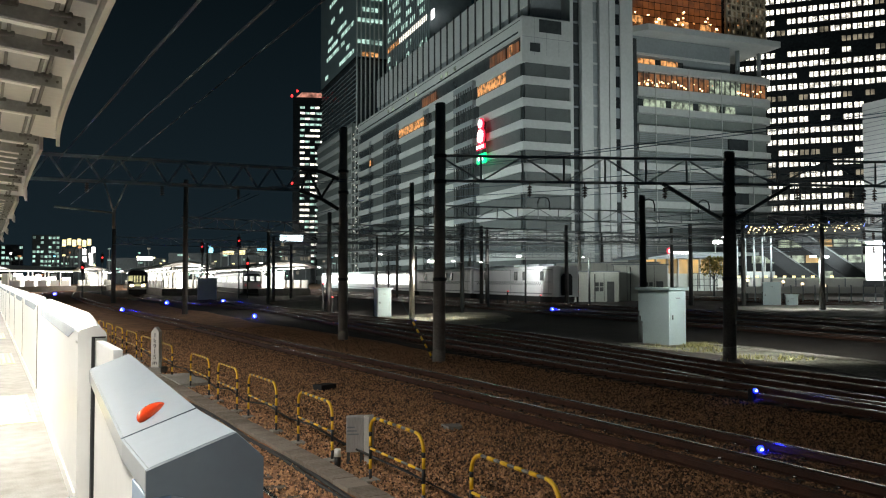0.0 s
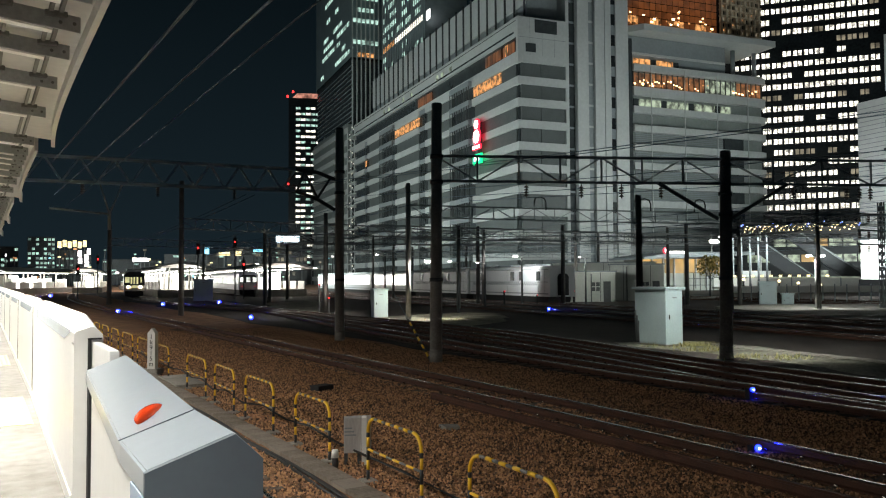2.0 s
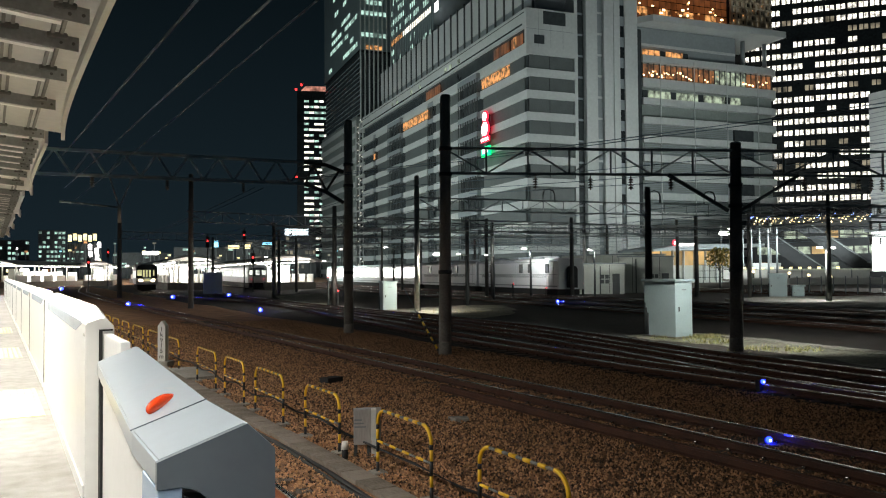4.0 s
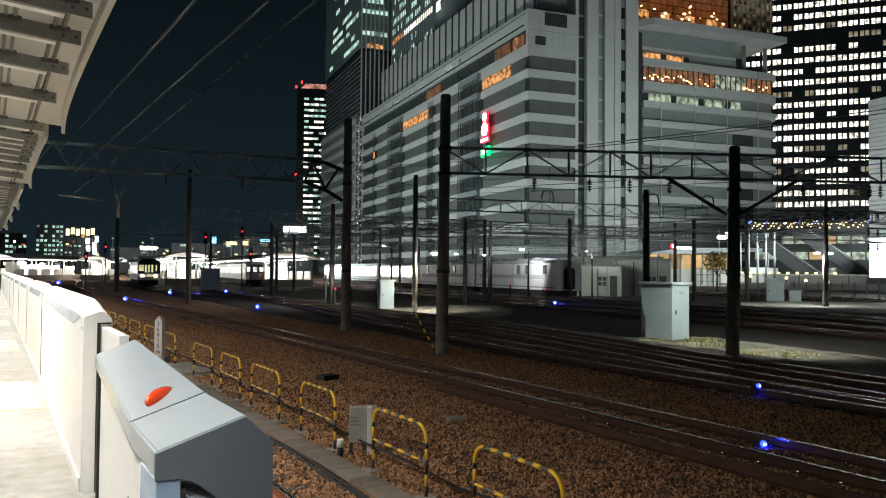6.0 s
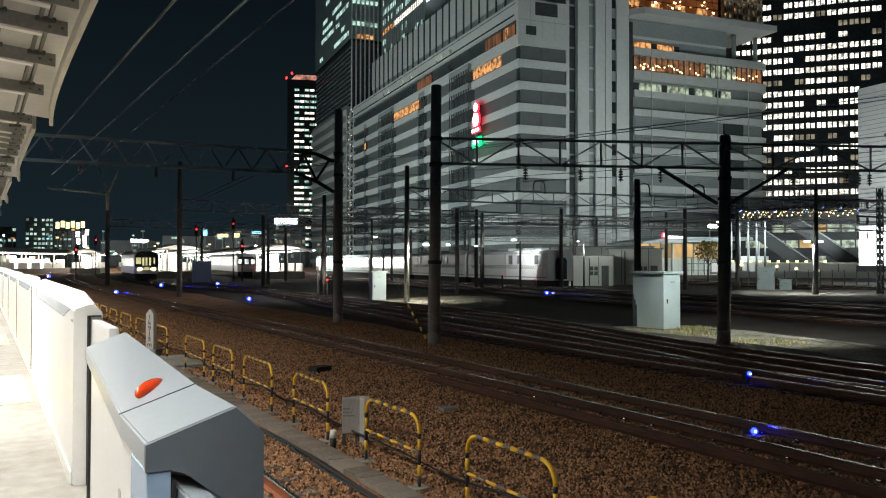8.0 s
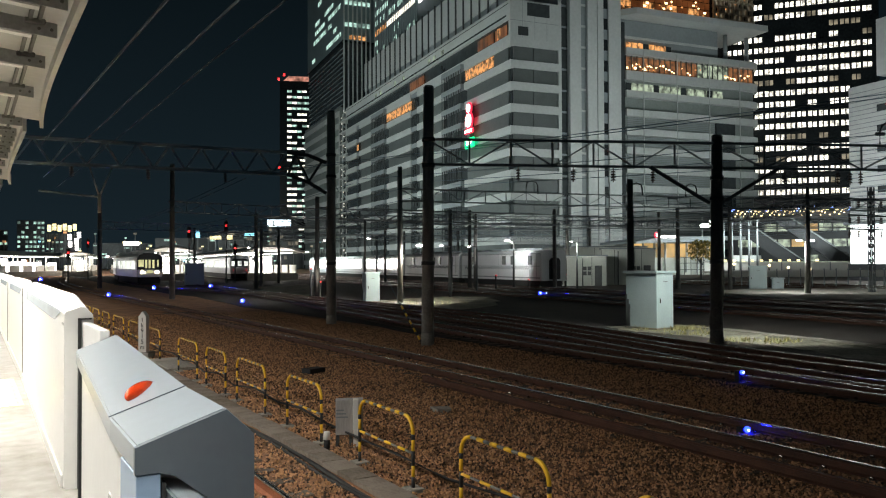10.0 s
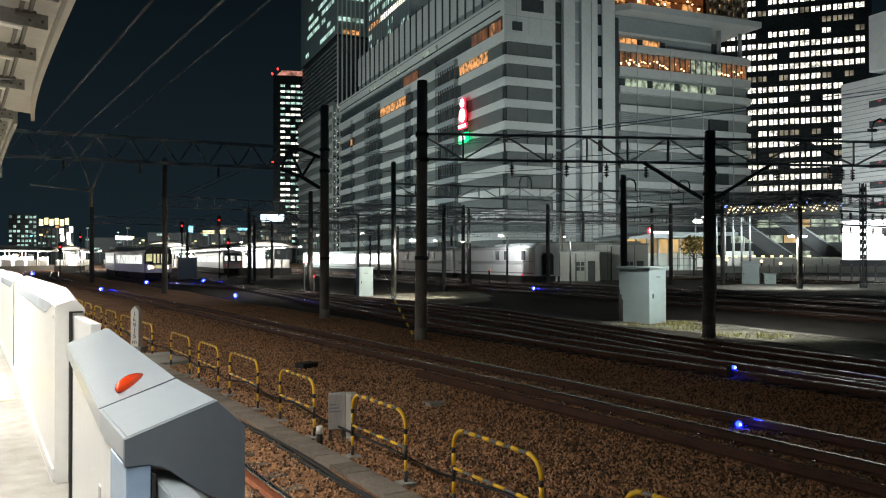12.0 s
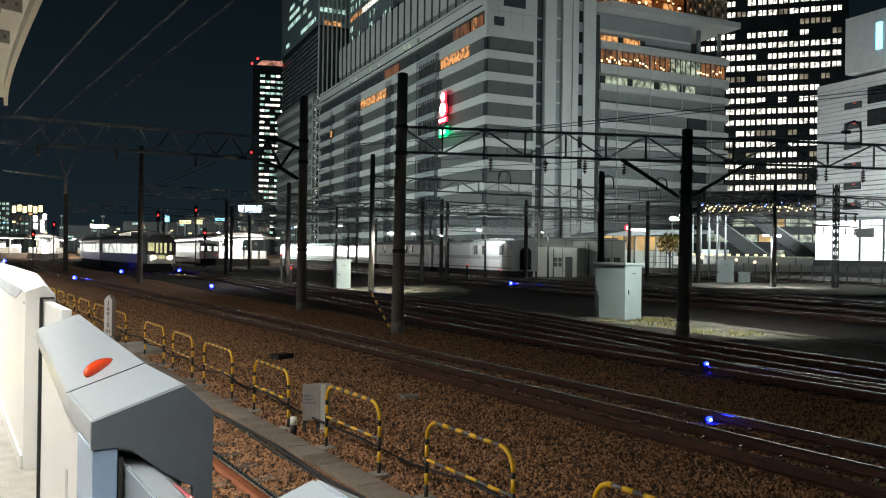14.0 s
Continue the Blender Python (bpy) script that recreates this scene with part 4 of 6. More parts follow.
def parked_coach(m, lit):
    th = thing("parked_coach", "white parked railway coach with small windows" if not lit else "white parked coach, glowing windows standing in for platform glare", "train", "parked coaches", at=m)
    bm = nb()
    coach_shell(bm, 2.9, 20, 0.95, 4.1)
    part("body", bm, M_CARWHITE, th)
    bm = nb()
    box(bm, -1.3, 1.3, 0.6, 19.4, 0.35, 0.95)
    part("underframe", bm, M_UNDER, th)
    # on lit coaches the large glowing windows stand in for platform glare
    for i in (range(9) if lit else (0.2, 2.1, 3.1, 7)):
        piece("window", pane(1.85 if lit else 0.62, 1.5 if lit else 0.95, G_PLATFORM if lit else M_GLASSDARK), th, pose(-1.46, 1.9 + 2.05 * i, 1.95 if lit else 2.6, 0, 0, -90))
    for z0, z1 in ((1.18, 1.3), (2.42, 2.47), (3.72, 3.78)):
        bm = nb()
        box(bm, -1.475, -1.45, 0.3, 19.7, z0, z1)
        part("stripe", bm, M_FACADE_GREY, th)
    if not lit:
        bm = nb()
        for i in range(34):
            y = 2.6 + 0.48 * i
            for p, q in (((-1.462, y, 2.4), (-1.462, y + 0.24, 2.1)), ((-1.462, y + 0.24, 2.1), (-1.462, y + 0.48, 2.4))):
                bar(bm, p, q, 0.02, 0.09)
        part("zigzag_band", bm, M_FACADE_GREY, th, "grey zigzag band along the side")
        for y in (1.0, 2.35, 2.5, 9.6, 17.4):
            bm = nb()
            box(bm, -1.47, -1.452, y, y + 0.035, 1.1, 3.75)
            part("door_seam", bm, M_FACADE_GREY, th)
        for y in (4.0, 10.0, 15.0):
            bm = nb()
            box(bm, -0.9, 0.9, y, y + 2.6, 4.1, 4.36, 0.05)
            part("roof_unit", bm, M_FACADE_GREY, th)
    bm = nb()
    prism(bm, [(-0.55, 1.1), (0.55, 1.1), (0.55, 3.0), (0.38, 3.25), (0.0, 3.35), (-0.38, 3.25), (-0.55, 3.0)], "y", -0.35, -0.004)
    part("gangway", bm, M_BLACK, th, "black gangway bellows")
    bm = nb()
    for y in (2.5, 4.6, 15.4, 17.5):
        rod(bm, (-0.6, y, 0.6), (0.6, y, 0.6), 0.43, 0.43, 16)
    part("wheelset", bm, M_UNDER, th)
    return th


for k in range(5):
    s = 63.5 + 20.6 * k
    parked_coach(pose(51.3 + 0.149 * (s - 63.5), s, -0.15, 0, 0, -8.5), k > 1)

# ---- sheds ----
for b, d, w, dep, h in ((40.55, 91, 6.6, 4, 3.35), (44.1, 96, 6.2, 5, 4.2), (41.8, 104, 13.0, 6, 4.6)):
    th = thing("trackside_shed", "grey sheet-metal shed beside the yard", "shed", "sheds", at=by_bearing(b, d, 0))
    bm = nb()
    box(bm, -w / 2, w / 2, 0, dep, 0, h, 0.03)
    part("wall", bm, M_SHED, th)
    bm = nb()
    box(bm, -w / 2 - 0.2, w / 2 + 0.2, -0.2, dep + 0.2, h + 0.004, h + 0.15)
    part("roof", bm, M_FACADE_GREY, th)
    for i in range(4):
        bm = nb()
        box(bm, -w / 2 + w * i / 4, -w / 2 + w * i / 4 + 0.06, -0.03, 0, 0.1, h - 0.05)
        part("seam", bm, M_STEEL, th)
    bm = nb()
    box(bm, w / 2 - 1.3, w / 2 - 0.5, -0.04, 0, 0, 2.3)
    part("door", bm, M_STEEL, th)
    bm = nb()
    for i in range(2):
        for j in range(2):
            box(bm, w / 2 - 2.6 + 0.5 * i, w / 2 - 2.2 + 0.5 * i, -0.04, 0, 1.2 + 0.55 * j, 1.65 + 0.55 * j)
    part("grille", bm, M_STEEL, th, "small dark vent grille")
    for x in (-w * 0.18, w * 0.1):
        bm = nb()
        rod(bm, (x, -0.25, 0), (x, -0.25, h * 0.95), 0.06, 0.06, 8)
        part("downpipe", bm, M_STEEL, th)


# ---- far platforms ----
def far_platform(x0, y0, length, slope, w, label):
    tilt = -math.degrees(math.atan(slope))
    th = thing("station_platform", label, "platform", "station platforms", at=pose(x0, y0, 0, 0, 0, tilt))
    bm = nb()
    box(bm, -w / 2, w / 2, 0, length, 0, 1.15)
    part("platform_slab", bm, M_CONC, th)
    bm = nb()
    arc = [(-w * 0.62 + w * 1.24 * i / 12, 4.6 + 0.9 * math.sin(math.pi * i / 12)) for i in range(13)]
    prism(bm, arc + [(p, q - 0.25) for p, q in arc[::-1]], "y", -1, length)
    part("roof", bm, M_CANOPY, th, "arched white platform roof")
    rp = random.Random(int(x0 * 10))
    n = int(length / 3.2)
    for side in (-1, 1):
        for i in range(n):
            bm = nb()
            box(bm, side * w * 0.36 - 0.2, side * w * 0.36 + 0.2, 0.4 + 3.2 * i, 2.5 + 3.2 * i, 4.3, 4.42)
            part("ceiling_tube", bm, G_TUBE, th, "glowing ceiling light")
        for i in range(int(length / 6)):
            bm = nb()
            box(bm, side * (w / 2 - 0.3) - 0.08, side * (w / 2 - 0.3) + 0.08, 0.3 + 6 * i, 4.6 + 6 * i, 1.15, 2.45, 0.03)
            part("platform_gate_panel", bm, M_WHITE, th)
    for i in range(int(length / 8)):
        y = 3 + 8 * i
        for x in (-w * 0.22, w * 0.22):
            bm = nb()
            rod(bm, (x, y, 1.15), (x, y, 4.75), 0.14, 0.14, 10)
            part("column", bm, M_WHITE, th)
        bm = nb()
        box(bm, -w * 0.58, w * 0.58, y - 0.1, y + 0.1, 4.45, 4.6)
        part("cross_beam", bm, M_STEEL, th)
        bm = nb()
        box(bm, -0.9, -0.7, y + 0.6, y + rp.uniform(2.0, 3.0), 3.1, 3.7, 0.03)
        part("hanging_sign", bm, rp.choice((G_WHITESIGN, G_YELSIGN, G_PLATFORM, M_STEEL)), th)
        for j in range(3):
            if rp.random() < 0.72:
                q = y + 0.8 + 2.4 * j
                # made-up block; most glow in place of the bright platform interior
                bm = nb()
                box(bm, -0.6, 0.6, q, q + rp.uniform(1.2, 2.1), 1.15, rp.uniform(2.9, 3.9), 0.04)
                part("kiosk", bm, G_PLATFORM if rp.random() < 0.75 else M_SHED, th, "made-up block, mostly glowing, for the bright platform interior")
    return th


far_platform(27.5, 128, 130, 0.10, 7, "far station platform under an arched roof, brightly lit")
far_platform(41.0, 120, 130, 0.13, 8, "far station platform under an arched roof, brightly lit")
far_platform(20.6, 188.9, 60, 0.16, 6, "far station platform with glowing filler blocks")
far_platform(2.0, 176, 34, 0.5, 6, "far station platform curving away, brightly lit")

# ---- overhead structures ----
def mast(x, y, h, r, label, lean=0.0, bands=True, mat=M_POLE):
    th = thing("catenary_mast", label, "railway mast", "catenary masts", at=pose(x, y, 0, 0, lean, 0))
    bm = nb()
    rod(bm, (0, 0, 0), (0, 0, h), r, r * 0.82, 16)
    part("pole", bm, mat, th)
    if bands:
        bm = nb()
        rod(bm, (0, 0, 0), (0, 0, 0.42), r * 1.03, r * 1.02, 16)
        part("base_sleeve", bm, M_CONC if mat is M_POLE else mat, th, "pale worn sleeve at the foot")
    bm = nb()
    rod(bm, (0, 0, h), (0, 0, h + 0.06), r * 0.86, r * 0.7, 16)
    part("cap", bm, M_STEEL, th)
    if bands:
        for z in (2.6, h * 0.69, h * 0.79):
            bm = nb()
            rod(bm, (0, 0, z), (0, 0, z + 0.12), r * 1.06, r * 1.06, 16)
            part("clamp_band", bm, M_STEEL, th)
    return th


def truss(name, a, b, depth, label, panels, style="warren", w=0.10, mat=None):
    """A flat lattice beam from a to b, both at its top chord."""
    mat = mat or M_TRUSS
    a, b = Vector(a), Vector(b)
    th = thing(name, label, "gantry", "overhead gantries")
    dn = Vector((0, 0, -depth))
    for p, q in ((a, b), (a + dn, b + dn)):
        bm = nb()
        bar(bm, p, q, w, w)
        part("chord", bm, mat, th)
    for i in range(panels):
        p, q = a.lerp(b, i / panels), a.lerp(b, (i + 1) / panels)
        mid = p.lerp(q, 0.5)
        for s, e in (((p, mid + dn), (mid + dn, q)) if style == "warren" else ((p, q + dn), (q + dn, q)) if i % 2 == 0 else ((p + dn, q), (q, q + dn))):
            bm = nb()
            bar(bm, s, e, w * 0.6, w * 0.6)
            part("brace", bm, mat, th)
    return th


mast(13.66, 32.25, 9.3, 0.215, "tall concrete catenary mast on the ballast")
mast(12.74, 22.2, 8.35, 0.205, "tall concrete catenary mast with steel clamps", 0.5)
mast(21.35, 17.93, 6.85, 0.215, "concrete catenary mast beside the relay hut, coloured dark as unlit", 1.0, mat=M_POLESHADE)
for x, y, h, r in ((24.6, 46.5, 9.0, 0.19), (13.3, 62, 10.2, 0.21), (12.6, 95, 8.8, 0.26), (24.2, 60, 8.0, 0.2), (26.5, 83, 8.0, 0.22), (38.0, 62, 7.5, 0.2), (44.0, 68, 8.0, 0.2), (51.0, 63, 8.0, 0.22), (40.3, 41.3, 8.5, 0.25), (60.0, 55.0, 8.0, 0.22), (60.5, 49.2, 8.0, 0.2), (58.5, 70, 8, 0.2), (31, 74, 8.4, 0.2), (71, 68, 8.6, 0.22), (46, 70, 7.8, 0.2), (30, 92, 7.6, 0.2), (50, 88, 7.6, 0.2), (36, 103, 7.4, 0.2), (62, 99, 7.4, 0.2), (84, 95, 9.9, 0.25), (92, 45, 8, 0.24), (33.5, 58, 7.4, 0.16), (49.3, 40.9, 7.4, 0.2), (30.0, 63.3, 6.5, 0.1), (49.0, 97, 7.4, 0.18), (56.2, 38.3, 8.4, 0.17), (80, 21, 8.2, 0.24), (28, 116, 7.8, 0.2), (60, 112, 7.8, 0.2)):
    # all but the lamp-lit mast at y = 46.5 take the unlit tone
    mast(x, y, h, r, "distant catenary mast in the yard, toned by how it is lit", bands=False, mat=M_POLE if y == 46.5 else M_POLESHADE)
truss("lattice_gantry", (-4, 32.2, 7.2), (11.6, 32.2, 7.38), 0.92, "grey lattice catenary beam over the near tracks", 13, w=0.115)
# curved knee bracket
br = thing("gantry_bracket", "dark steel knee bracket joining the lattice beam to its mast", "bracket")
for pts in ([(11.6, 32.2, 7.38), (12.6, 32.2, 7.32), (13.4, 32.2, 7.05)], [(11.6, 32.2, 6.46), (12.6, 32.2, 6.15), (13.4, 32.2, 5.72)]):
    bm = nb()
    for p, q in zip(pts, pts[1:]):
        bar(bm, p, q, 0.12, 0.14)
    part("curved_chord", bm, M_STEEL, br)
for p, q in (((11.7, 32.2, 6.5), (12.0, 32.2, 7.34)), ((12.0, 32.2, 7.34), (12.6, 32.2, 6.2)), ((12.6, 32.2, 6.2), (13.2, 32.2, 7.1))):
    bm = nb()
    bar(bm, p, q, 0.09, 0.09)
    part("brace", bm, M_STEEL, br)
GA, GB = Vector((12.75, 22.2, 6.68)), Vector((21.35, 17.93, 6.62))
truss("angle_gantry", GA, GB, 0.82, "dark angle-iron catenary beam between two masts", 7, "pratt", 0.08, M_ANGLE)
GC = GB + (GB - GA) * 1.6
truss("angle_gantry", GB, GC, 0.82, "dark angle-iron catenary beam reaching over the yard", 9, "pratt", 0.08, M_ANGLE)
kb = thing("knee_brace", "pair of dark steel struts under a catenary beam", "bracket")
for sgn in (-1, 1):
    d = (GB - GA).normalized() * sgn
    bm = nb()
    bar(bm, GB + Vector((0, 0, -2.0)) + d * 0.2, GB + d * 2.2 + Vector((0, 0, -0.82)), 0.1, 0.1)
    part("strut", bm, M_STEEL, kb)
for a, b, n in (((24.6, 46.5, 7.6), (40, 41.5, 7.4), 11), ((40, 41.5, 7.4), (66, 33, 7.3), 16), ((24.2, 60, 7.2), (38, 62, 7.0), 10), ((38, 62, 7.0), (60, 55, 7.0), 14), ((26.5, 83, 7.2), (44, 68, 7.0), 12), ((44, 68, 7), (78, 52, 7), 16), ((13, 62, 7.4), (26.5, 62, 7.2), 10), ((12.6, 95, 7.4), (31, 95, 7.2), 12), ((31, 74, 7.6), (71, 68, 7.4), 22), ((23, 72, 7.0), (46, 70, 6.9), 14), ((24.4, 52, 6.6), (62, 50, 6.5), 20), ((30, 92, 7.0), (70, 84, 7.0), 22), ((32, 104, 6.6), (84, 95, 6.6), 26), ((28, 116, 7.2), (60, 112, 7.2), 18), ((60, 55, 7.0), (92, 45, 7.0), 16), ((56.2, 38.3, 7.6), (84, 24, 7.4), 16), ((60.5, 49.2, 7.2), (56.2, 38.3, 7.2), 14)):
    truss("angle_gantry", a, b, 0.8, "distant dark angle-iron catenary beam", n, "pratt", 0.085, M_ANGLE)


def insulator(x, y, z):
    th = thing("insulator", "hanging brown ribbed insulator", "insulator", "insulators", at=pose(x, y, z))
    bm = nb()
    rod(bm, (0, 0, 0), (0, 0, -0.5), 0.02, 0.02, 6)
    for i in range(4):
        rod(bm, (0, 0, -0.12 - 0.09 * i), (0, 0, -0.17 - 0.09 * i), 0.05, 0.09, 10)
    part("ribs", bm, M_INSUL, th)


for f in (0.31, 0.5, 0.64, 0.78, 1.25, 1.49):
    p = GA + (GB - GA) * f
    insulator(p.x, p.y, p.z - 0.84)
for x in (3.3, 6.0, 9.0):
    insulator(x, 32.2, 6.31 + 0.0115 * (x + 4))


def wire(a, b, r, sag, label="thin grey overhead wire above the tracks"):
    bm = nb()
    a, b = Vector(a), Vector(b)
    pts = [a.lerp(b, i / 10) - Vector((0, 0, sag * 4 * (i / 10) * (1 - i / 10))) for i in range(11)]
    tube_path(bm, pts, r, 5)
    solid("overhead_wire", bm, M_WIRE, label, "wire", "overhead wires")


# over the platform track: feeder, messenger and contact wire
wire((2.42, -8, 5.67), (2.42, 34, 7.31), 0.024, 0.0)
wire((2.42, -6, 5.2), (2.42, 33, 5.93), 0.015, 0.04, "taut messenger wire over the platform track")
wire((2.9, -6, 5.46), (2.9, 34, 5.6), 0.011, 0.03, "contact wire over the platform track")
for x in (10.0, 10.4, 15.5, 18.5, 21.0):
    wire((x + 14, -10, 7.3 - 0.05 * x), (x, 34, 6.6), 0.014, 0.3)
    wire((x, 34, 6.4), (x + 2, 95, 6.5), 0.016, 0.5)
for k, y in enumerate((52, 62, 72, 83, 95, 107)):
    wire((21 + 0.05 * y, y, 6.1 + 0.12 * (k % 3)), (82, y - 14, 6.3 + 0.1 * (k % 2)), 0.016, 0.25)
for x, y in ((40.5, 41.4), (44.5, 40.0), (33.0, 43.8), (52.0, 37.6), (57.5, 29.1)):
    hk = thing("registration_arm", "curved steel registration arm above a catenary beam", "bracket", "registration arms", at=pose(x, y, 7.4, 0, 0, -20))
    bm = nb()
    tube_path(bm, [(0, 0, 0), (0, 0, 0.55), (0.1, 0, 0.8), (0.4, 0, 0.92), (0.75, 0, 0.8), (0.85, 0, 0.5), (0.85, 0, 0)], 0.05, 8)
    part("hook", bm, M_STEEL, hk)
for k, x in enumerate((31, 35, 39.5, 43, 47, 66, 70)):
    wire((x - 3, -5, 5.7), (x + 5, 45, 5.8), 0.012, 0.2)
    wire((x + 5, 45, 5.8), (x + 14, 105, 5.8), 0.014, 0.3)
    wire((x - 3, -5, 6.7), (x + 5, 45, 6.6), 0.014, 0.5)
    wire((x + 5, 45, 6.6), (x + 14, 105, 6.6), 0.014, 0.6)
p = GA + (GB - GA) * 1.634
hk = thing("registration_arm", "curved steel registration arm above a catenary beam", "bracket", "registration arms", at=pose(p.x, p.y, p.z, 0, 0, -26))
bm = nb()
tube_path(bm, [(-0.3, 0, 0), (-0.3, 0, 0.45), (-0.22, 0, 0.7), (0, 0, 0.8), (0.2, 0, 0.7), (0.26, 0, 0.45), (0.26, 0, 0)], 0.035, 8)
rod(bm, (-0.45, 0, 0.4), (-0.15, 0, 0.4), 0.06, 0.06, 10)
part("hook", bm, M_STEEL, hk)
for f in (1.445, 1.529, 1.670):
    p = GA + (GB - GA) * f
    insulator(p.x, p.y, p.z - 0.84)
# lattice mast before the white store
lt = thing("lattice_mast", "dark steel lattice mast with insulators", "railway mast", at=pose(62.0, 36.7, 0))
for x in (-0.16, 0.16):
    for y in (-0.16, 0.16):
        bm = nb()
        box(bm, x - 0.04, x + 0.04, y - 0.04, y + 0.04, 0, 8.6)
        part("leg", bm, M_STEEL, lt)
for k in range(14):
    for y in (-0.16, 0.16):
        bm = nb()
        bar(bm, (-0.16, y, 0.6 * k), (0.16, y, 0.6 * k + 0.6), 0.05, 0.05)
        bar(bm, (0.16, y, 0.6 * k), (-0.16, y, 0.6 * k + 0.6), 0.05, 0.05)
        part("brace", bm, M_STEEL, lt)
for z in (5.2, 6.3, 7.6):
    bm = nb()
    bar(bm, (-3.2, 0, z), (3.2, 0, z), 0.09, 0.12)
    cross = part("crossarm", bm, M_STEEL, lt)
    for x in (-2.9, -1.7, 1.4, 2.8):
        bm = nb()
        for i in range(4):
            rod(bm, (x, 0, z - 0.1 - 0.14 * i), (x, 0, z - 0.22 - 0.14 * i), 0.07, 0.14, 10)
        part("insulator", bm, M_INSUL, cross)
# hinged arm that carries the contact wire
ca = thing("cantilever_arm", "pale steel cantilever arm with drop tubes", "bracket")
for p, q, r in (((2.2, 32.2, 5.35), (4.2, 32.2, 5.2), 0.035), ((3.9, 32.2, 6.35), (4.25, 32.2, 5.2), 0.03), ((4.7, 32.2, 6.35), (4.25, 32.2, 5.2), 0.03), ((4.25, 32.2, 5.3), (4.25, 32.2, 4.6), 0.06)):
    bm = nb()
    rod(bm, p, q, r, r, 8)
    part("tube", bm, M_GALV, ca)

# ---- relay cabinets ----
def relay_cabinet(x, y, w, d, h, turn, label):
    th = thing("relay_cabinet", label, "cabinet", "relay cabinets", at=pose(x, y, 0, 0, 0, turn))
    bm = nb()
    box(bm, -w / 2, w / 2, -d / 2, d / 2, 0.08, h, 0.02)
    part("body", bm, M_CABINET, th)
    bm = nb()
    box(bm, -w / 2 - 0.09, w / 2 + 0.09, -d / 2 - 0.09, d / 2 + 0.09, h + 0.003, h + 0.1, 0.015)
    part("lid", bm, M_CABINET, th)
    bm = nb()
    box(bm, -w / 2 - 0.04, w / 2 + 0.04, -d / 2 - 0.04, d / 2 + 0.04, -0.05, 0.078)
    part("base", bm, M_CONC, th)
    bm = nb()
    box(bm, -w / 2 + 0.06, w / 2 - 0.06, -d / 2 - 0.02, -d / 2 - 0.004, 0.2, h - 0.12, 0.006)
    door = part("door", bm, M_CABINET, th)
    bm = nb()
    box(bm, -w / 2 + 0.14, -w / 2 + 0.19, -d / 2 - 0.045, -d / 2 - 0.022, h * 0.48, h * 0.56, 0.006)
    part("handle", bm, M_BLACK, door)
    bm = nb()
    box(bm, -0.12, 0.12, -d / 2 - 0.026, -d / 2 - 0.022, h - 0.34, h - 0.3)
    part("label_plate", bm, M_FACADE_GREY, door)
    for i in range(3):
        bm = nb()
        rod(bm, (-w / 2 - 0.03, d / 2 - 0.06 - 0.08 * i, 0.1), (-w / 2 - 0.03, d / 2 - 0.06 - 0.08 * i, h * 0.62 - 0.2 * i), 0.03, 0.03, 8)
        part("cable_pipe", bm, M_STEEL, th)
    return th


relay_cabinet(23.45, 23.0, 0.95, 1.62, 2.22, 2, "large pale green-grey relay cabinet on gravel")
relay_cabinet(23.9, 49.5, 0.98, 1.1, 1.95, -12, "pale green-grey relay cabinet on gravel")
relay_cabinet(62.6, 47.8, 1.5, 1.2, 2.2, -50, "grey relay cabinet on the staff walkway")
relay_cabinet(63.8, 46.6, 1.0, 0.8, 1.1, -50, "small grey box on the staff walkway")
relay_cabinet(24.6, 102.0, 2.3, 2.0, 2.7, -12, "dark grey equipment hut beside the tracks")


# ---- lamps in the yard ----
def yard_lamp(x, y, h, label, heads=1, size=1.0):
    th = thing("yard_lamp", label, "lamp", "yard lamps", at=pose(x, y, 0))
    bm = nb()
    rod(bm, (0, 0, 0), (0, 0, h), 0.11, 0.07, 10)
    part("pole", bm, M_GALV if heads == 2 else M_STEEL, th)
    for i in range(heads):
        s = -1 if i == 0 else 1
        bm = nb()
        rod(bm, (0, 0, h), (s * 0.6, 0, h + 0.12), 0.04, 0.04, 8)
        part("arm", bm, M_GALV, th)
        bm = nb()
        box(bm, s * 0.8 - 0.24 * size, s * 0.8 + 0.24 * size, -0.14 * size, 0.14 * size, h + 0.14 - 0.1 * size, h + 0.14 + 0.06 * size, 0.06 * size)
        part("lamp_head", bm, G_LAMP, th, "glowing lamp head")


yard_lamp(56.3, 38.6, 4.2, "twin-headed yard lamp on a pale pole", 2)
yard_lamp(61.0, 51.0, 6.4, "yard lamp with a single glowing head")
# added post under the shed fill spot
yard_lamp(54.3, 63.4, 4.7, "added lamp post for the fill on the sheds", 1, 0.5)
yard_lamp(26.4, 45.6, 3.7, "yard lamp beside a mast")
gl = thing("mast_lamp", "small lamp on an arm fixed to a catenary mast", "lamp", "yard lamps", at=pose(22.75, 19.55, 3.91))
bm = nb()
rod(bm, (-1.35, -1.55, 0.02), (0.05, 0, 0.06), 0.03, 0.03, 8)
part("arm", bm, M_GALV, gl)
bm = nb()
box(bm, -0.17, 0.15, -0.12, 0.12, 0.0, 0.12, 0.05)
part("lamp_head", bm, G_LAMP, gl, "glowing lamp head")
# added post under the coach fill spot
yard_lamp(47.7, 65.5, 4.8, "added lamp post for the fill on the parked coaches")
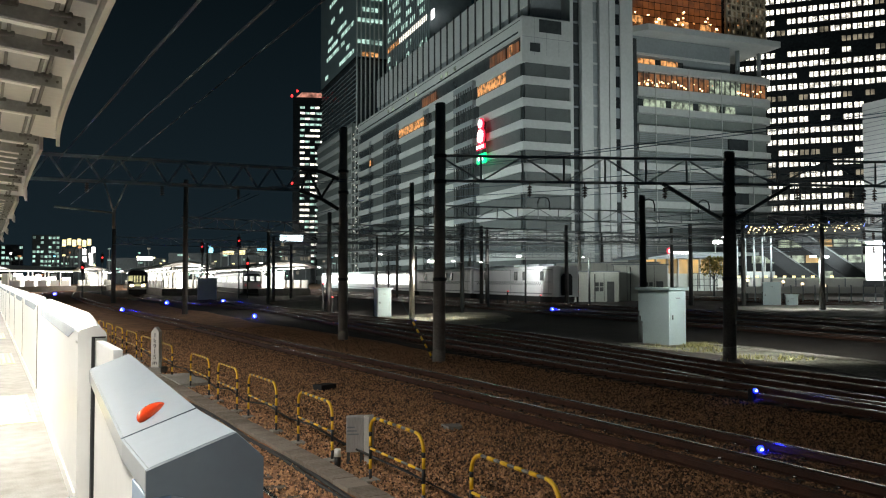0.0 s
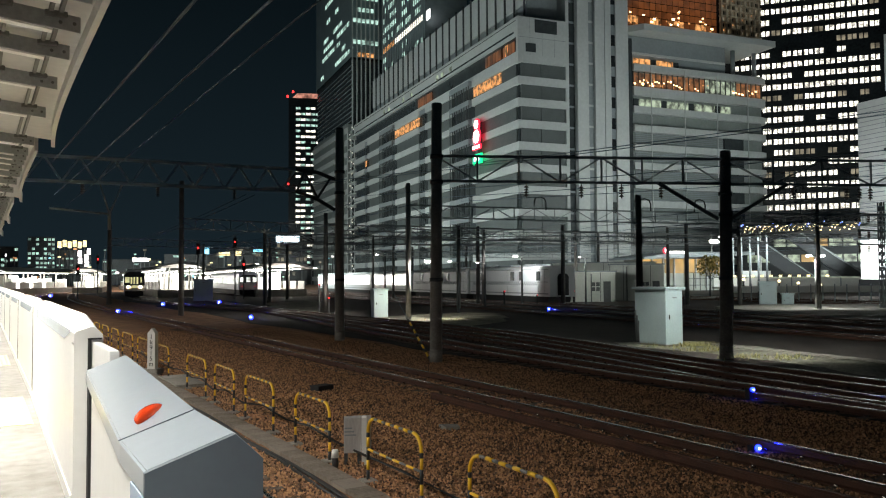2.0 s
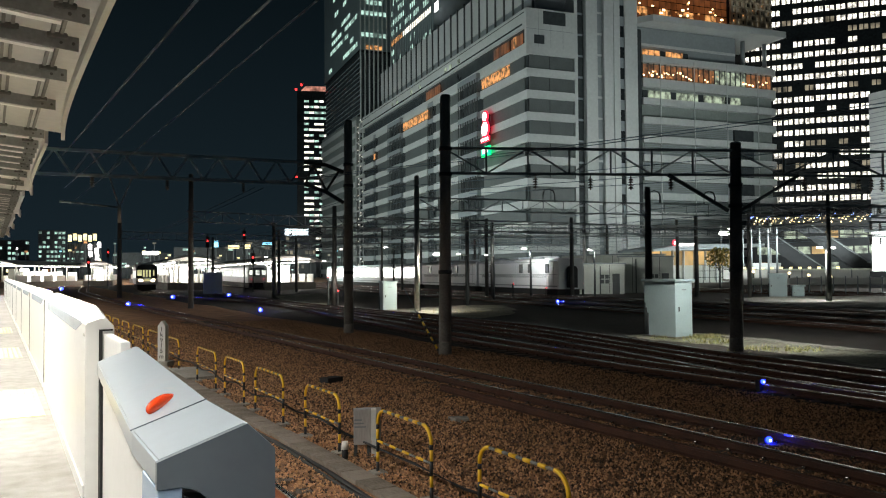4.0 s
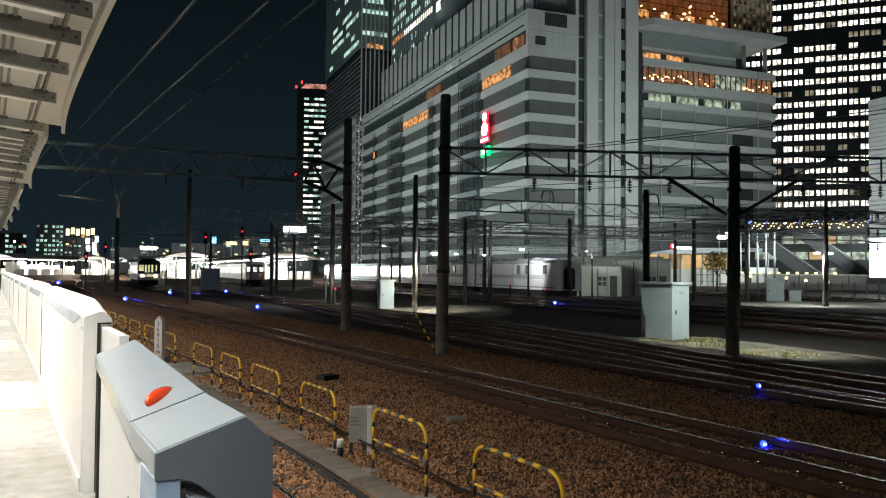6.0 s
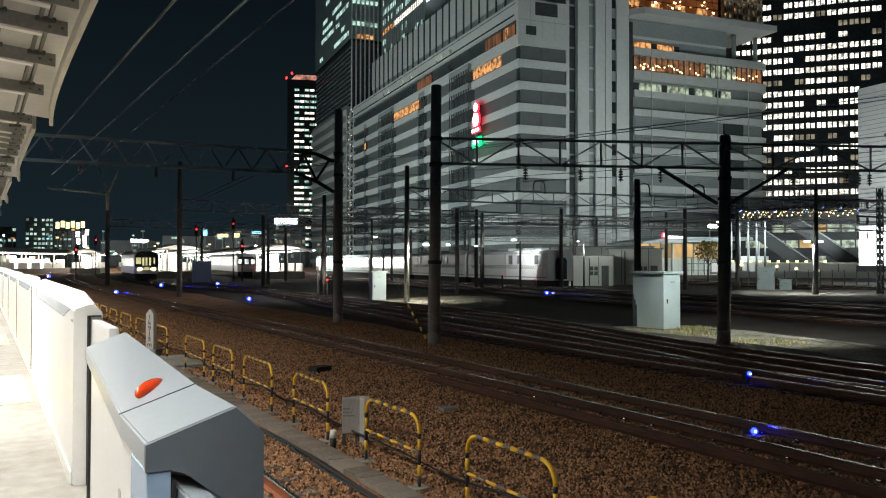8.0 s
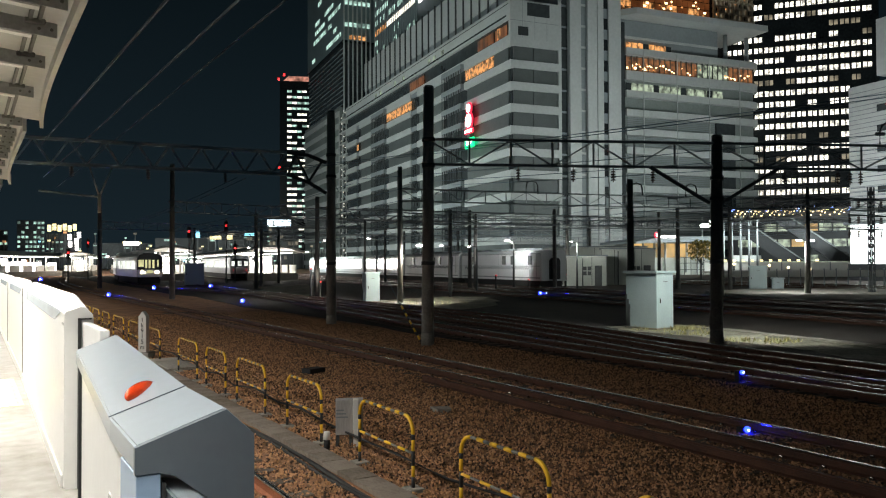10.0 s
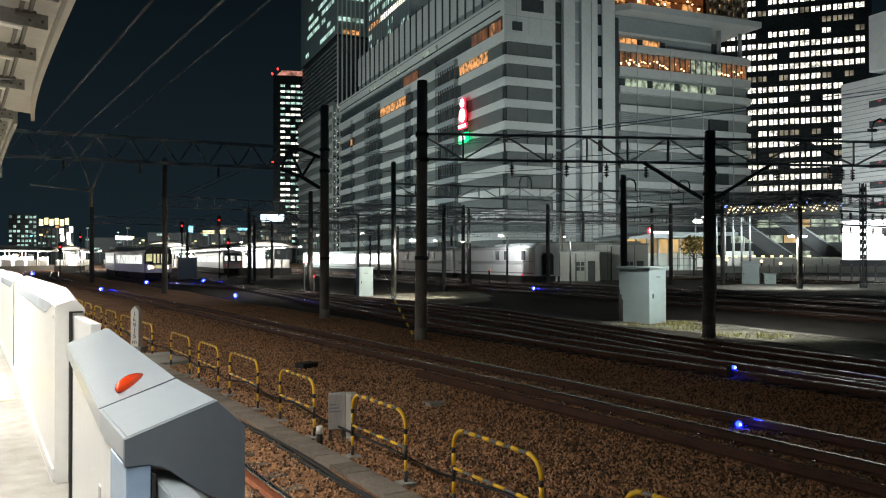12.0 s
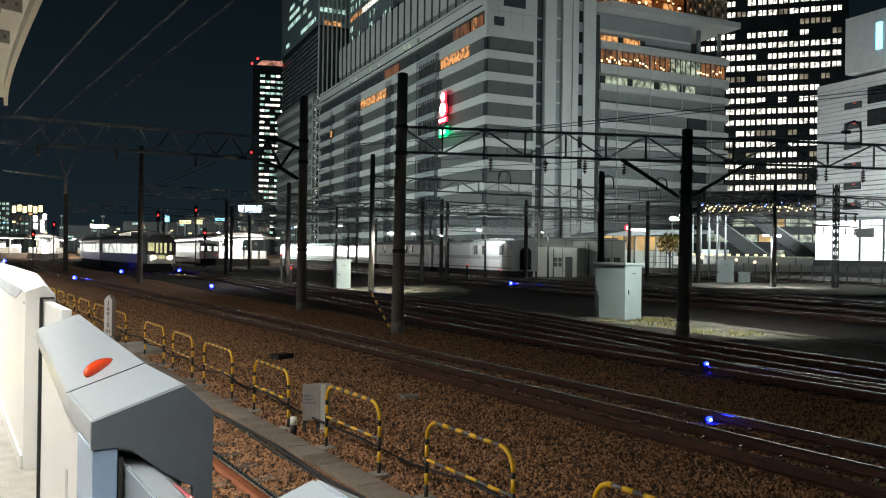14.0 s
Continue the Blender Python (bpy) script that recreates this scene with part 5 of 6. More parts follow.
for b_, dd, z in ((26.2, 70, 4.7), (31.5, 62, 3.9), (21.8, 75, 3.6), (17.7, 85, 4.2), (33.4, 72, 4.0)):
    a_ = radians(b_)
    yard_lamp(dd * math.sin(a_), dd * math.cos(a_), z, "small yard lamp among the tracks", 1, 0.55)


def ground_signal(x, y, z, mat, name, label, group, r=0.07):
    th = thing(name, label, "signal", group, at=pose(x, y, 0))
    bm = nb()
    box(bm, -0.06, 0.06, -0.05, 0.08, 0.0, z + 0.02, 0.015)
    part("housing", bm, M_BLACK, th)
    bm = nb()
    bmesh.ops.create_icosphere(bm, subdivisions=2, radius=r, matrix=Matrix.Translation((-0.02, -0.1, z)))
    part("lens", bm, mat, th, "glowing lens")
    if mat is G_BLUE:
        bm = nb()
        rod(bm, (-0.02 - r * 0.42, -0.1 - r * 0.85, z), (-0.02 - r * 0.5, -0.1 - r * 1.02, z), r * 0.36, r * 0.28, 10)
        part("lamp_core", bm, G_BLUECORE, th, "white-blue hot core")
    return th


for x, y in ((10.0, 70.1), (16.95, 87.7), (10.6, 149), (13.6, 213), (23.6, 90.3), (16.0, 53.1), (40.5, 52.0), (40.4, 134.5), (18.0, 209.5), (24.0, 292)):
    # lens radius grows with distance to stand in for glare round the light
    ground_signal(x, y, 0.16, G_BLUE, "blue_marker_light", "small glowing blue marker light between the rails", "blue marker lights", 0.05 + y * 0.0016)
for x, y, z in ((14.61, 11.66, 0.24), (10.3, 8.16, 0.09)):
    ground_signal(x, y, z, G_BLUE, "blue_marker_light", "small glowing blue marker light between the rails", "blue marker lights", 0.05)
for x, y, z in ((23.5, 59.6, 2.3), (24.3, 59.6, 1.2), (45.5, 65.5, 1.4), (49.2, 65, 0.95), (53.2, 64, 1.35)):
    ground_signal(x, y, z, G_RED, "red_ground_signal", "low red signal beside a yard track", "red signals", 0.07)


def signal_mast(bearing, d, z, mat):
    th = thing("signal_mast", "signal mast with a glowing red aspect", "signal", "signal masts", at=by_bearing(bearing, d))
    bm = nb()
    rod(bm, (0, 0, 0), (0, 0, z + 1), 0.09, 0.07, 8)
    part("pole", bm, M_STEEL, th)
    bm = nb()
    box(bm, -0.25, 0.25, -0.2, 0.1, z - 0.9, z + 0.6, 0.08)
    part("signal_head", bm, M_BLACK, th)
    bm = nb()
    rod(bm, (0, -0.2, z), (0, -0.26, z), 0.14, 0.14, 14)
    part("red_aspect", bm, mat, th)


signal_mast(13.21, 110, 6.95, G_RED)
signal_mast(15.68, 110, 7.75, G_RED)
signal_mast(16.28, 112, 4.8, G_RED)
signal_mast(6.85, 150, 6.4, G_RED)
signal_mast(5.66, 130, 4.4, G_RED)


# ---- far town ----
def town_block(bearing, d, w, z0, z1, mat, label, lit=0.5, cols=8, rows=6, wmat=None):
    th = thing("town_building", label, "building", "far town buildings", at=by_bearing(bearing, d))
    bm = nb()
    box(bm, -w / 2, w / 2, 0, 15, 0, z1)
    part("wall", bm, mat, th)
    for k in range(rows):
        for i in range(cols):
            if rnd.random() < lit:
                ww, hh = w / cols * 0.7, (z1 - z0) / rows * 0.5
                piece("window", pane(ww, hh, wmat or G_GREENWIN), th, face_m("front", -w / 2 + (i + 0.5) * w / cols, z0 + (k + 0.2) * (z1 - z0) / rows, -0.02))
    return th


town_block(3.5, 430, 12, 8, 24, M_TOWER, "far dark office building with lit floors", 0.6, 7, 7)
town_block(5.4, 440, 16, 8, 18, M_TOWER, "far building with a lit roof sign", 0.3)
town_block(1.2, 400, 14, 4, 18, M_TOWER, "far dark building with a few lights", 0.3)
town_block(9.0, 460, 30, 4, 14, M_TOWER, "far dark building with a few lights", 0.25)
town_block(13.0, 430, 30, 4, 16, M_TOWER, "far dark building with a few lights", 0.25)
town_block(17.5, 430, 36, 4, 20, M_TOWER, "far dark building with a few lights", 0.25, wmat=G_WINDIM)
town_block(19.6, 380, 14, 4, 24, M_TOWER, "far dark building with a few lights", 0.2, wmat=G_WINDIM)


def light_sign(bearing, d, z, w, h, mat, label):
    th = thing("lit_sign", label, "sign", "far lit signs", at=by_bearing(bearing, d))
    bm = nb()
    box(bm, -w / 2, w / 2, -0.2, 0, z, z + h, 0.05)
    part("sign_face", bm, mat, th)
    bm = nb()
    box(bm, -0.2, 0.2, 0.05, 0.4, 0, z + h * 0.8)
    part("post", bm, M_STEEL, th)


for k in range(6):
    light_sign(4.55 + 0.3 * k, 425, 18.5 + (k % 2) * 0.6, 1.7, 3.2, G_YELSIGN, "part of a pale yellow rooftop sign")
for b_, z in ((5.75, 14.5), (5.78, 11.0), (6.15, 12.5), (6.18, 9.5), (6.3, 15.5)):
    light_sign(b_, 424, z, 1.7, 2.8, G_WHITESIGN, "far upright white glowing sign")
light_sign(9.5, 300, 9.3, 5.2, 1.3, G_WHITESIGN, "far small white glowing sign")
light_sign(19.3, 260, 14.5, 7.4, 2.2, glow("blue_white_sign", (0.75, 0.9, 1.0), 4.0), "far blue-white lit billboard")
light_sign(17.27, 300, 13.0, 3.6, 1.0, G_CYAN, "far small glowing cyan sign")
light_sign(14.96, 240, 9.8, 3.2, 1.0, G_YELSIGN, "far small glowing yellow sign")
light_sign(15.88, 240, 9.8, 1.8, 1.2, G_YELSIGN, "far small glowing yellow sign")
light_sign(13.78, 300, 12, 1.6, 2.6, G_CYAN, "far glowing cyan upright sign")
rt2 = random.Random(21)
for k in range(60):
    bb = rt2.uniform(1.0, 22.5)
    light_sign(bb, 330 + k, rt2.uniform(3, 15), rt2.uniform(0.5, 1.4), rt2.uniform(0.4, 0.9), rt2.choice((G_WHITESIGN, G_YELSIGN, G_WINDIM, G_GREENWIN, G_GREENWIN, G_CYAN, G_AMBER)), "tiny far lit sign among town lights")

# ---- platform ----
bm = nb()
box(bm, -9, 0.9, -12, 60, 0.0, 1.30)
solid("platform", bm, M_PLATFORM, "pale concrete station platform", "platform", kind="structure")
bm = nb()
box(bm, 0.9, 0.98, -12, 60, 1.0, 1.295)
solid("platform_edge", bm, M_CONC, "concrete nosing along the platform edge", "platform", kind="structure")
bm = nb()
box(bm, -9.3, -9.0, -12, 60, 0, 6)
solid("wall_platform_back", bm, M_CANOPY, "plain wall at the back of the platform", "wall", kind="structure")
tact = thing("tactile_paving", "yellow tactile paving tiles in front of the platform doors", "paving")
TILE = nb()
box(TILE, -0.148, 0.148, -0.148, 0.148, 0, 0.006)
for i in range(4):
    for j in range(4):
        rod(TILE, (-0.108 + 0.072 * i, -0.108 + 0.072 * j, 0.006), (-0.108 + 0.072 * i, -0.108 + 0.072 * j, 0.011), 0.02, 0.014, 6)
TILEME = mesh_of("tile", TILE, M_TACTILE)
for y0 in (8.8, 15.0, 21.4):
    for j in range(7):
        for i in range(6):
            piece("tile", TILEME, tact, pose(0.33 - 0.3 * i, y0 + 0.3 * j, 1.301))

# canopy over the platform
CAN = thing("platform_canopy", "cream sheet-metal platform canopy on steel purlins", "canopy")
for y0, y1, xe, zc in ((-13, -4.3, 0.66, 4.55), (-4, 3.9, 0.66, 4.55), (4.2, 11.9, 0.66, 4.55), (12.3, 20.6, 0.64, 4.55), (20.9, 28.6, 0.64, 4.55), (28.9, 36.5, 0.64, 4.55), (36.8, 44.4, 0.64, 4.55)):
    edge = [(xe + 0.16 * (i / 12) ** 4, y0 + (y1 - y0) * i / 12) for i in range(13)]
    bm = loft(nb(), [[(-9, y, zc + 0.9), (x, y, zc + 0.05), (x, y, zc + 0.14), (-9, y, zc + 0.99)] for x, y in edge])
    part("roof_sheet", bm, M_CANOPY, CAN)
    bm = loft(nb(), [[(x + 0.003, y, zc - 0.05), (x + 0.05, y, zc - 0.05), (x + 0.05, y, zc + 0.16), (x + 0.003, y, zc + 0.16)] for x, y in edge])
    part("fascia", bm, M_CANOPY, CAN)
    for f in (0.03, 0.09, 0.16, 0.25, 0.353, 0.5, 0.69, 0.958):
        y = y0 + f * (y1 - y0)
        bm = nb()
        prism(bm, [(-9, zc + 0.755), (xe - 0.06, zc - 0.095), (xe - 0.06, zc + 0.02), (-9, zc + 0.88)], "y", y, y + 0.012)
        pu = part("purlin", bm, M_PURLIN, CAN)
        for dx in (0.1, 0.19):
            bm = nb()
            rod(bm, (xe - dx, y - 0.01, zc - 0.035), (xe - dx, y - 0.001, zc - 0.035), 0.013, 0.013, 8)
            part("bolt", bm, M_STRINGER, pu)
        bm = nb()
        prism(bm, [(-9, zc + 0.74), (xe - 0.24, zc - 0.093), (xe - 0.24, zc - 0.081), (-9, zc + 0.753)], "y", y + 0.013, y + 0.1)
        part("flange", bm, M_WHITE, pu)
    for x in (0.44, 0.1, -0.26, -0.62, -1.0, -1.5, -2.4):
        zz = zc + 0.05 + (xe - x) * 0.0875
        for off in (-0.045, 0.02):
            bm = nb()
            box(bm, x + off, x + off + 0.026, y0, y1, zz - 0.05, zz - 0.004)
            part("stringer", bm, M_STRINGER, CAN)
        for f in (0.03, 0.09, 0.16, 0.25, 0.353, 0.5, 0.69, 0.958):
            y = y0 + f * (y1 - y0)
            bm = nb()
            box(bm, x - 0.075, x + 0.075, y - 0.05, y - 0.001, zz - 0.075, zz - 0.035, 0.01)
            part("cleat", bm, M_STRINGER, CAN)
for y in (4, 14, 24):
    bm = nb()
    rod(bm, (-5, y, 1.3), (-5, y, 5.0), 0.16, 0.16, 14)
    part("column", bm, M_CANOPY, CAN)
for y in range(-10, 38, 4):
    fx = thing("ceiling_light", "white fluorescent fitting under the canopy", "lamp", "platform lights", at=pose(-2.6, y, 4.5))
    bm = nb()
    box(bm, -0.12, 0.12, -1.2, 1.2, 0.03, 0.4, 0.01)
    part("housing", bm, M_WHITE, fx)
    bm = nb()
    rod(bm, (0, -1.15, 0.0), (0, 1.15, 0.0), 0.018, 0.018, 8)
    part("tube", bm, G_TUBE, fx)

# ---- platform gates ----
# nearest gate with the red lamp; its front stretch runs along the edge, the rest turns with the platform
g1 = thing("platform_gate", "grey-topped platform gate with an orange-red lamp", "platform gate", "platform gates")
FLOOR = 1.30
ROWS = ((2.07, 0.357, 2.2145, 0.58, 2.288, 0.652), (2.493, 0.360, 2.2145, 0.577, 2.288, 0.649), (4.54, 0.489, 2.2145, 0.687, 2.288, 0.74))


bm = loft(nb(), [[(a, y, z1 - 0.07), (a, y, z1), (b, y, z2), (c, y, z2 - 0.07), (c, y, z2 - 0.2)] for y, a, z1, b, z2, c in ROWS])
bmesh.ops.bevel(bm, geom=[e for e in bm.edges if e.calc_length() > 0.3], offset=0.006, segments=2, affect="EDGES")
part("cap", bm, M_CAP, g1, "light grey sloped cap")
bm = loft(nb(), [[(a + 0.012, y, FLOOR), (a + 0.012, y, z1 - 0.072), (c - 0.012, y, z2 - 0.202), (c - 0.012, y, FLOOR)] for y, a, z1, b, z2, c in ((2.3, 0.359, 2.2145, 0.578, 2.288, 0.65), ROWS[1], (4.22, 0.469, 2.2145, 0.656, 2.288, 0.725))])
part("body", bm, M_GATE, g1, "white platform-side panel")
bm = loft(nb(), [[(a + 0.03, y, FLOOR), (a + 0.03, y, z1 - 0.075), (c - 0.03, y, z2 - 0.205), (c - 0.03, y, FLOOR)] for y, a, z1, b, z2, c in ((4.26, 0.471, 2.2145, 0.66, 2.288, 0.727), ROWS[2])])
part("leaf_housing", bm, M_GATE, g1, "white rear panel")
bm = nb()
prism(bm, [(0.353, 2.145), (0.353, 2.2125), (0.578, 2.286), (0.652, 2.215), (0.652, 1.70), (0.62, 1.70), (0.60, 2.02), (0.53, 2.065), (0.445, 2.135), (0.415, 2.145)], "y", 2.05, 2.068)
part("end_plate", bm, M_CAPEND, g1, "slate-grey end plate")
bm = nb()
prism(bm, [(0.415, 2.1), (0.53, 2.02), (0.60, 1.99), (0.62, 1.70), (0.64, 1.35), (0.40, 1.35)], "y", 2.2, 2.23)
part("slot_back", bm, M_BLACK, g1)
bm = nb()
bar(bm, (0.356, 2.493, 2.2165), (0.577, 2.493, 2.2905), 0.003, 0.003)
part("cap_joint", bm, M_CAPEND, g1)
bm = nb()
bmesh.ops.create_uvsphere(bm, u_segments=24, v_segments=12, radius=1.0, matrix=pose(0.487, 2.72, 2.250, 0, -18, -30) @ Matrix.Diagonal((0.026, 0.125, 0.030, 1)))
for f in bm.faces:
    f.smooth = True
part("warning_lamp", bm, M_REDLENS, g1, "orange-red domed lamp lens")
bm = nb()
box(bm, 0.468, 0.49, 4.225, 4.255, FLOOR, 2.14)
part("rubber_seal", bm, M_BLACK, g1)
bm = nb()
rod(bm, (0.372, 2.62, 1.80), (0.384, 2.62, 1.80), 0.014, 0.014, 10)
box(bm, 0.376, 0.384, 2.6, 2.64, 1.84, 1.96, 0.002)
part("lock", bm, M_GALV, g1)
bm = nb()
box(bm, 0.357, 0.416, 2.056, 2.29, FLOOR, 2.143, 0.003)
part("inner_panel", bm, material("blue_grey_panel", (0.30, 0.42, 0.58), 0.25, 0, (0.25, 0.36, 0.5), 2), g1, "blue-grey panel below the end plate")
bm = nb()
box(bm, 0.418, 0.426, 2.045, 2.2, FLOOR, 2.12)
part("slot_seal", bm, M_BLACK, g1)
bm = loft(nb(), [[(0.432, y, 2.10), (0.50, y, 2.085), (0.575, y, 2.02), (0.585, y, 1.96), (0.57, y, FLOOR + 0.05), (0.44, y, FLOOR + 0.05)] for y in (0.95, 2.19)])
bmesh.ops.bevel(bm, geom=[e for e in bm.edges if e.calc_length() > 0.5], offset=0.006, segments=2, affect="EDGES")
part("door_leaf", bm, M_CAP, g1, "grey sliding door leaf with a sloped top")
bm = nb()
prism(bm, [(0.512, 2.078), (0.562, 2.035), (0.564, 2.037), (0.514, 2.08)], "y", 1.5, 1.9)
st = part("warning_sticker", bm, material("red_sticker", (0.65, 0.12, 0.14), 0.5), g1)
bm = nb()
prism(bm, [(0.522, 2.0725), (0.532, 2.064), (0.534, 2.066), (0.524, 2.0745)], "y", 1.6, 1.8)
part("sticker_print", bm, M_WHITE, st)
bm = nb()
box(bm, 0.655, 0.672, 1.98, 2.04, 1.31, 1.96, 0.003)
part("edge_post", bm, M_BLACK, g1)
# cap of the gate on this side of the opening
g0 = thing("platform_gate", "grey-capped platform gate housing beside the door opening", "platform gate", "platform gates")
bm = loft(nb(), [[(0.365, y, FLOOR), (0.365, y, 2.165), (0.591, y, 2.24), (0.70, y, 2.18), (0.70, y, FLOOR)] for y in (-1.5, 1.25)])
bmesh.ops.bevel(bm, geom=[e for e in bm.edges if e.calc_length() > 1.0], offset=0.006, segments=2, affect="EDGES")
part("housing", bm, M_CAP, g0)


def edge_x(y):
    return 0.505 + 0.0125 * (y - 5.3) if y < 10.8 else 0.574 + 0.0035 * (y - 10.8)


def white_gate(y0, y1, leaf):
    """White door housing with a sloped top, its dark slot and the door leaf that slides out of it."""
    th = thing("platform_gate", "white platform gate housing with a black rubber slot", "platform gate", "platform gates")
    rows = []
    for y, drop in ((y0, 0.06), (y0 + 0.55, 0.0), (y1 - 0.5, 0.0), (y1, 0.03)):
        x = edge_x(y)
        rows.append([(x, y, FLOOR), (x, y, 2.385 - drop * 0.2), (x + 0.10, y, 2.467 - drop), (x + 0.125, y, 2.455 - drop), (x + 0.165, y, 2.36 - drop * 0.2), (x + 0.165, y, FLOOR)])
    bm = loft(nb(), rows)
    bmesh.ops.bevel(bm, geom=[e for e in bm.edges if e.calc_length() > 0.3], offset=0.008, segments=2, affect="EDGES")
    part("housing", bm, M_GATE, th)
    x = edge_x(y0)
    bm = nb()
    box(bm, x + 0.075, x + 0.095, y0 - 0.012, y0 - 0.003, FLOOR, 2.325)
    part("slot_seal", bm, M_BLACK, th)
    bm = nb()
    box(bm, x + 0.075, x + 0.155, y0 - 0.012, y0 - 0.003, 2.325, 2.335)
    part("slot_lip", bm, M_BLACK, th)
    bm = nb()
    box(bm, x + 0.1, x + 0.15, y0 - leaf, y0 - 0.015, FLOOR + 0.03, 2.31, 0.004)
    part("door_leaf", bm, M_GATE, th, "white sliding door leaf")
    bm = loft(nb(), [[(edge_x(y) - 0.004, y, z), (edge_x(y) - 0.004, y, 2.372), (edge_x(y) + 0.01, y, 2.372), (edge_x(y) + 0.01, y, z)] for y, z in ((y0 + 0.25, 2.362), (y0 + 0.75, 2.29), (y1 - 0.9, 2.29))])
    part("status_window", bm, M_PALEBLUE, th, "pale blue status strip")
    bm = nb()
    box(bm, edge_x(y1) - 0.006, edge_x(y1) + 0.02, y1 + 0.004, y1 + 0.03, FLOOR, 2.38)
    part("rubber_seal", bm, M_BLACK, th)
    bm = loft(nb(), [[(edge_x(y) - 0.012, y, FLOOR), (edge_x(y) - 0.012, y, FLOOR + 0.08), (edge_x(y) - 0.002, y, FLOOR + 0.08), (edge_x(y) - 0.002, y, FLOOR)] for y in (y0 + 0.05, y1 - 0.05)])
    part("kick_plate", bm, M_GATE, th)
    for y in (y0 + 0.05, y0 + 0.12):
        bm = nb()
        rod(bm, (edge_x(y), y, 2.3), (edge_x(y) - 0.004, y, 2.3), 0.008, 0.008, 8)
        part("screw", bm, M_GALV, th)
    return th


M_PALEBLUE = material("pale_blue_panel", (0.62, 0.70, 0.76), 0.25)
white_gate(5.3, 10.7, 0.75)
for k in range(9):
    white_gate(10.8 + 4.5 * k, 15.2 + 4.5 * k, 0.05)

# ---- hooped barrier along the cable trough ----
tr = thing("cable_trough", "dusty concrete cable trough lids beside the platform track", "cable trough")
LID = mesh_of("trough_lid", box(nb(), -0.165, 0.165, -0.246, 0.246, 0, 0.06, 0.008), M_TROUGH)
rr = random.Random(8)
for i in range(70):
    piece("trough_lid", LID, tr, pose(4.16 + rr.uniform(-0.008, 0.008), 4 + 0.5 * i, 0.005 + rr.uniform(-0.004, 0.008), 0, 0, rr.uniform(-1, 1)))
for off, r in ((-0.27, 0.028), (-0.33, 0.022), (-0.30, 0.02)):
    bm = nb()
    tube_path(bm, [(4.16 + off + 0.035 * math.sin(i * 0.8 + off * 30), 3 + 0.6 * i, 0.03 + (0.03 if off == -0.30 else 0)) for i in range(60)], r, 6)
    solid("trackside_cable", bm, M_BLACK, "black cable lying beside the trough", "cable", "trackside cables")
bm = nb()
tube_path(bm, [(4.75 + 0.05 * math.sin(i * 0.9), 3 + 1.2 * i, 0.16 + 0.12 * math.sin(i * 1.7) ** 2) for i in range(22)], 0.018, 6)
solid("trackside_cable", bm, M_BLACK, "black cable strung behind the hoops", "cable", "trackside cables")


def hoop(y0, y1, x=4.48, h=0.86):
    th = thing("hoop_barrier", "yellow and black striped tubular hoop barrier on concrete feet", "barrier", "hoop barriers", at=pose(x, (y0 + y1) / 2, 0))
    w = (y1 - y0) / 2
    r = 0.2
    def band(pts, mat, rad):
        bm = nb()
        tube_path(bm, pts, rad, 10)
        part("stripe", bm, mat, th)

    for s in (-w, w):
        z, k = 0.0, 0
        while z < h - r - 0.02:
            z2 = min(h - r, z + (0.13 if k % 2 else 0.17))
            band([(0, s, z), (0, s, z2)], M_YELLOW if k % 2 else M_BLACKPAINT, 0.0215 if k % 2 else 0.022)
            z, k = z2, k + 1
        q = -1 if s < 0 else 1
        band([(0, s - q * (r - r * math.cos(a)), h - r + r * math.sin(a)) for a in [math.pi / 2 * i / 8 for i in range(9)]], M_YELLOW, 0.0225)
    n = max(5, int((2 * w - 2 * r) / 0.11) // 2 * 2 + 1)
    for k in range(n):
        ya, yb = -w + r + (2 * w - 2 * r) * k / n, -w + r + (2 * w - 2 * r) * (k + 1) / n
        band([(0, ya, h), (0, yb, h)], M_YELLOW if k % 2 else M_TUBE, 0.0225 if k % 2 else 0.018)
    for k in range(8):
        a, b = -w + 2 * w * k / 8, -w + 2 * w * (k + 1) / 8
        bm = nb()
        rod(bm, (0, a, 0.44), (0, b, 0.44), 0.0175 if k % 2 else 0.0145, None, 8)
        part("rail_stripe", bm, M_YELLOW if k % 2 else M_TUBE, th)
    for s in (-w, w):
        bm = nb()
        box(bm, -0.1, 0.1, s - 0.11, s + 0.11, -0.02, 0.045, 0.015)
        part("foot", bm, M_CONC, th)
    return th


for y0, y1 in ((3.2, 4.58), (5.62, 7.1), (8.15, 9.62), (10.95, 12.4), (13.52, 15.2), (16.0, 17.5), (18.3, 20.15), (22.36, 27.2), (28.15, 30.3), (31.3, 33.0), (33.9, 35.7), (36.5, 38.2), (40.5, 42.2)):
    hoop(y0, y1)

# kilometre post with its writing
kp = thing("kilometre_post", "white pointed kilometre post with black characters", "marker post", at=pose(4.33, 23.8, 0.0, 0, 0, -34))
bm = nb()
prism(bm, [(-0.11, 0.0), (0.11, 0.0), (0.11, 1.18), (0, 1.32), (-0.11, 1.18)], "y", -0.11, 0.11)
part("post", bm, M_WHITE, kp)
for i, c in enumerate("1k915m"):
    letters("post_character", c, 0.175, M_INK, kp, pose(0, -0.114, 1.08 - 0.155 * i, 90, 0, 0))
bm = nb()
box(bm, -0.24, 0.24, -0.24, 0.24, -0.02, 0.17, 0.03)
part("base", bm, M_CONC, kp)
bm = nb()
box(bm, 4.25, 5.0, 20.3, 22.6, 0.004, 0.09, 0.01)
solid("concrete_slab", bm, M_CONC, "flat concrete slab in the ballast", "slab")

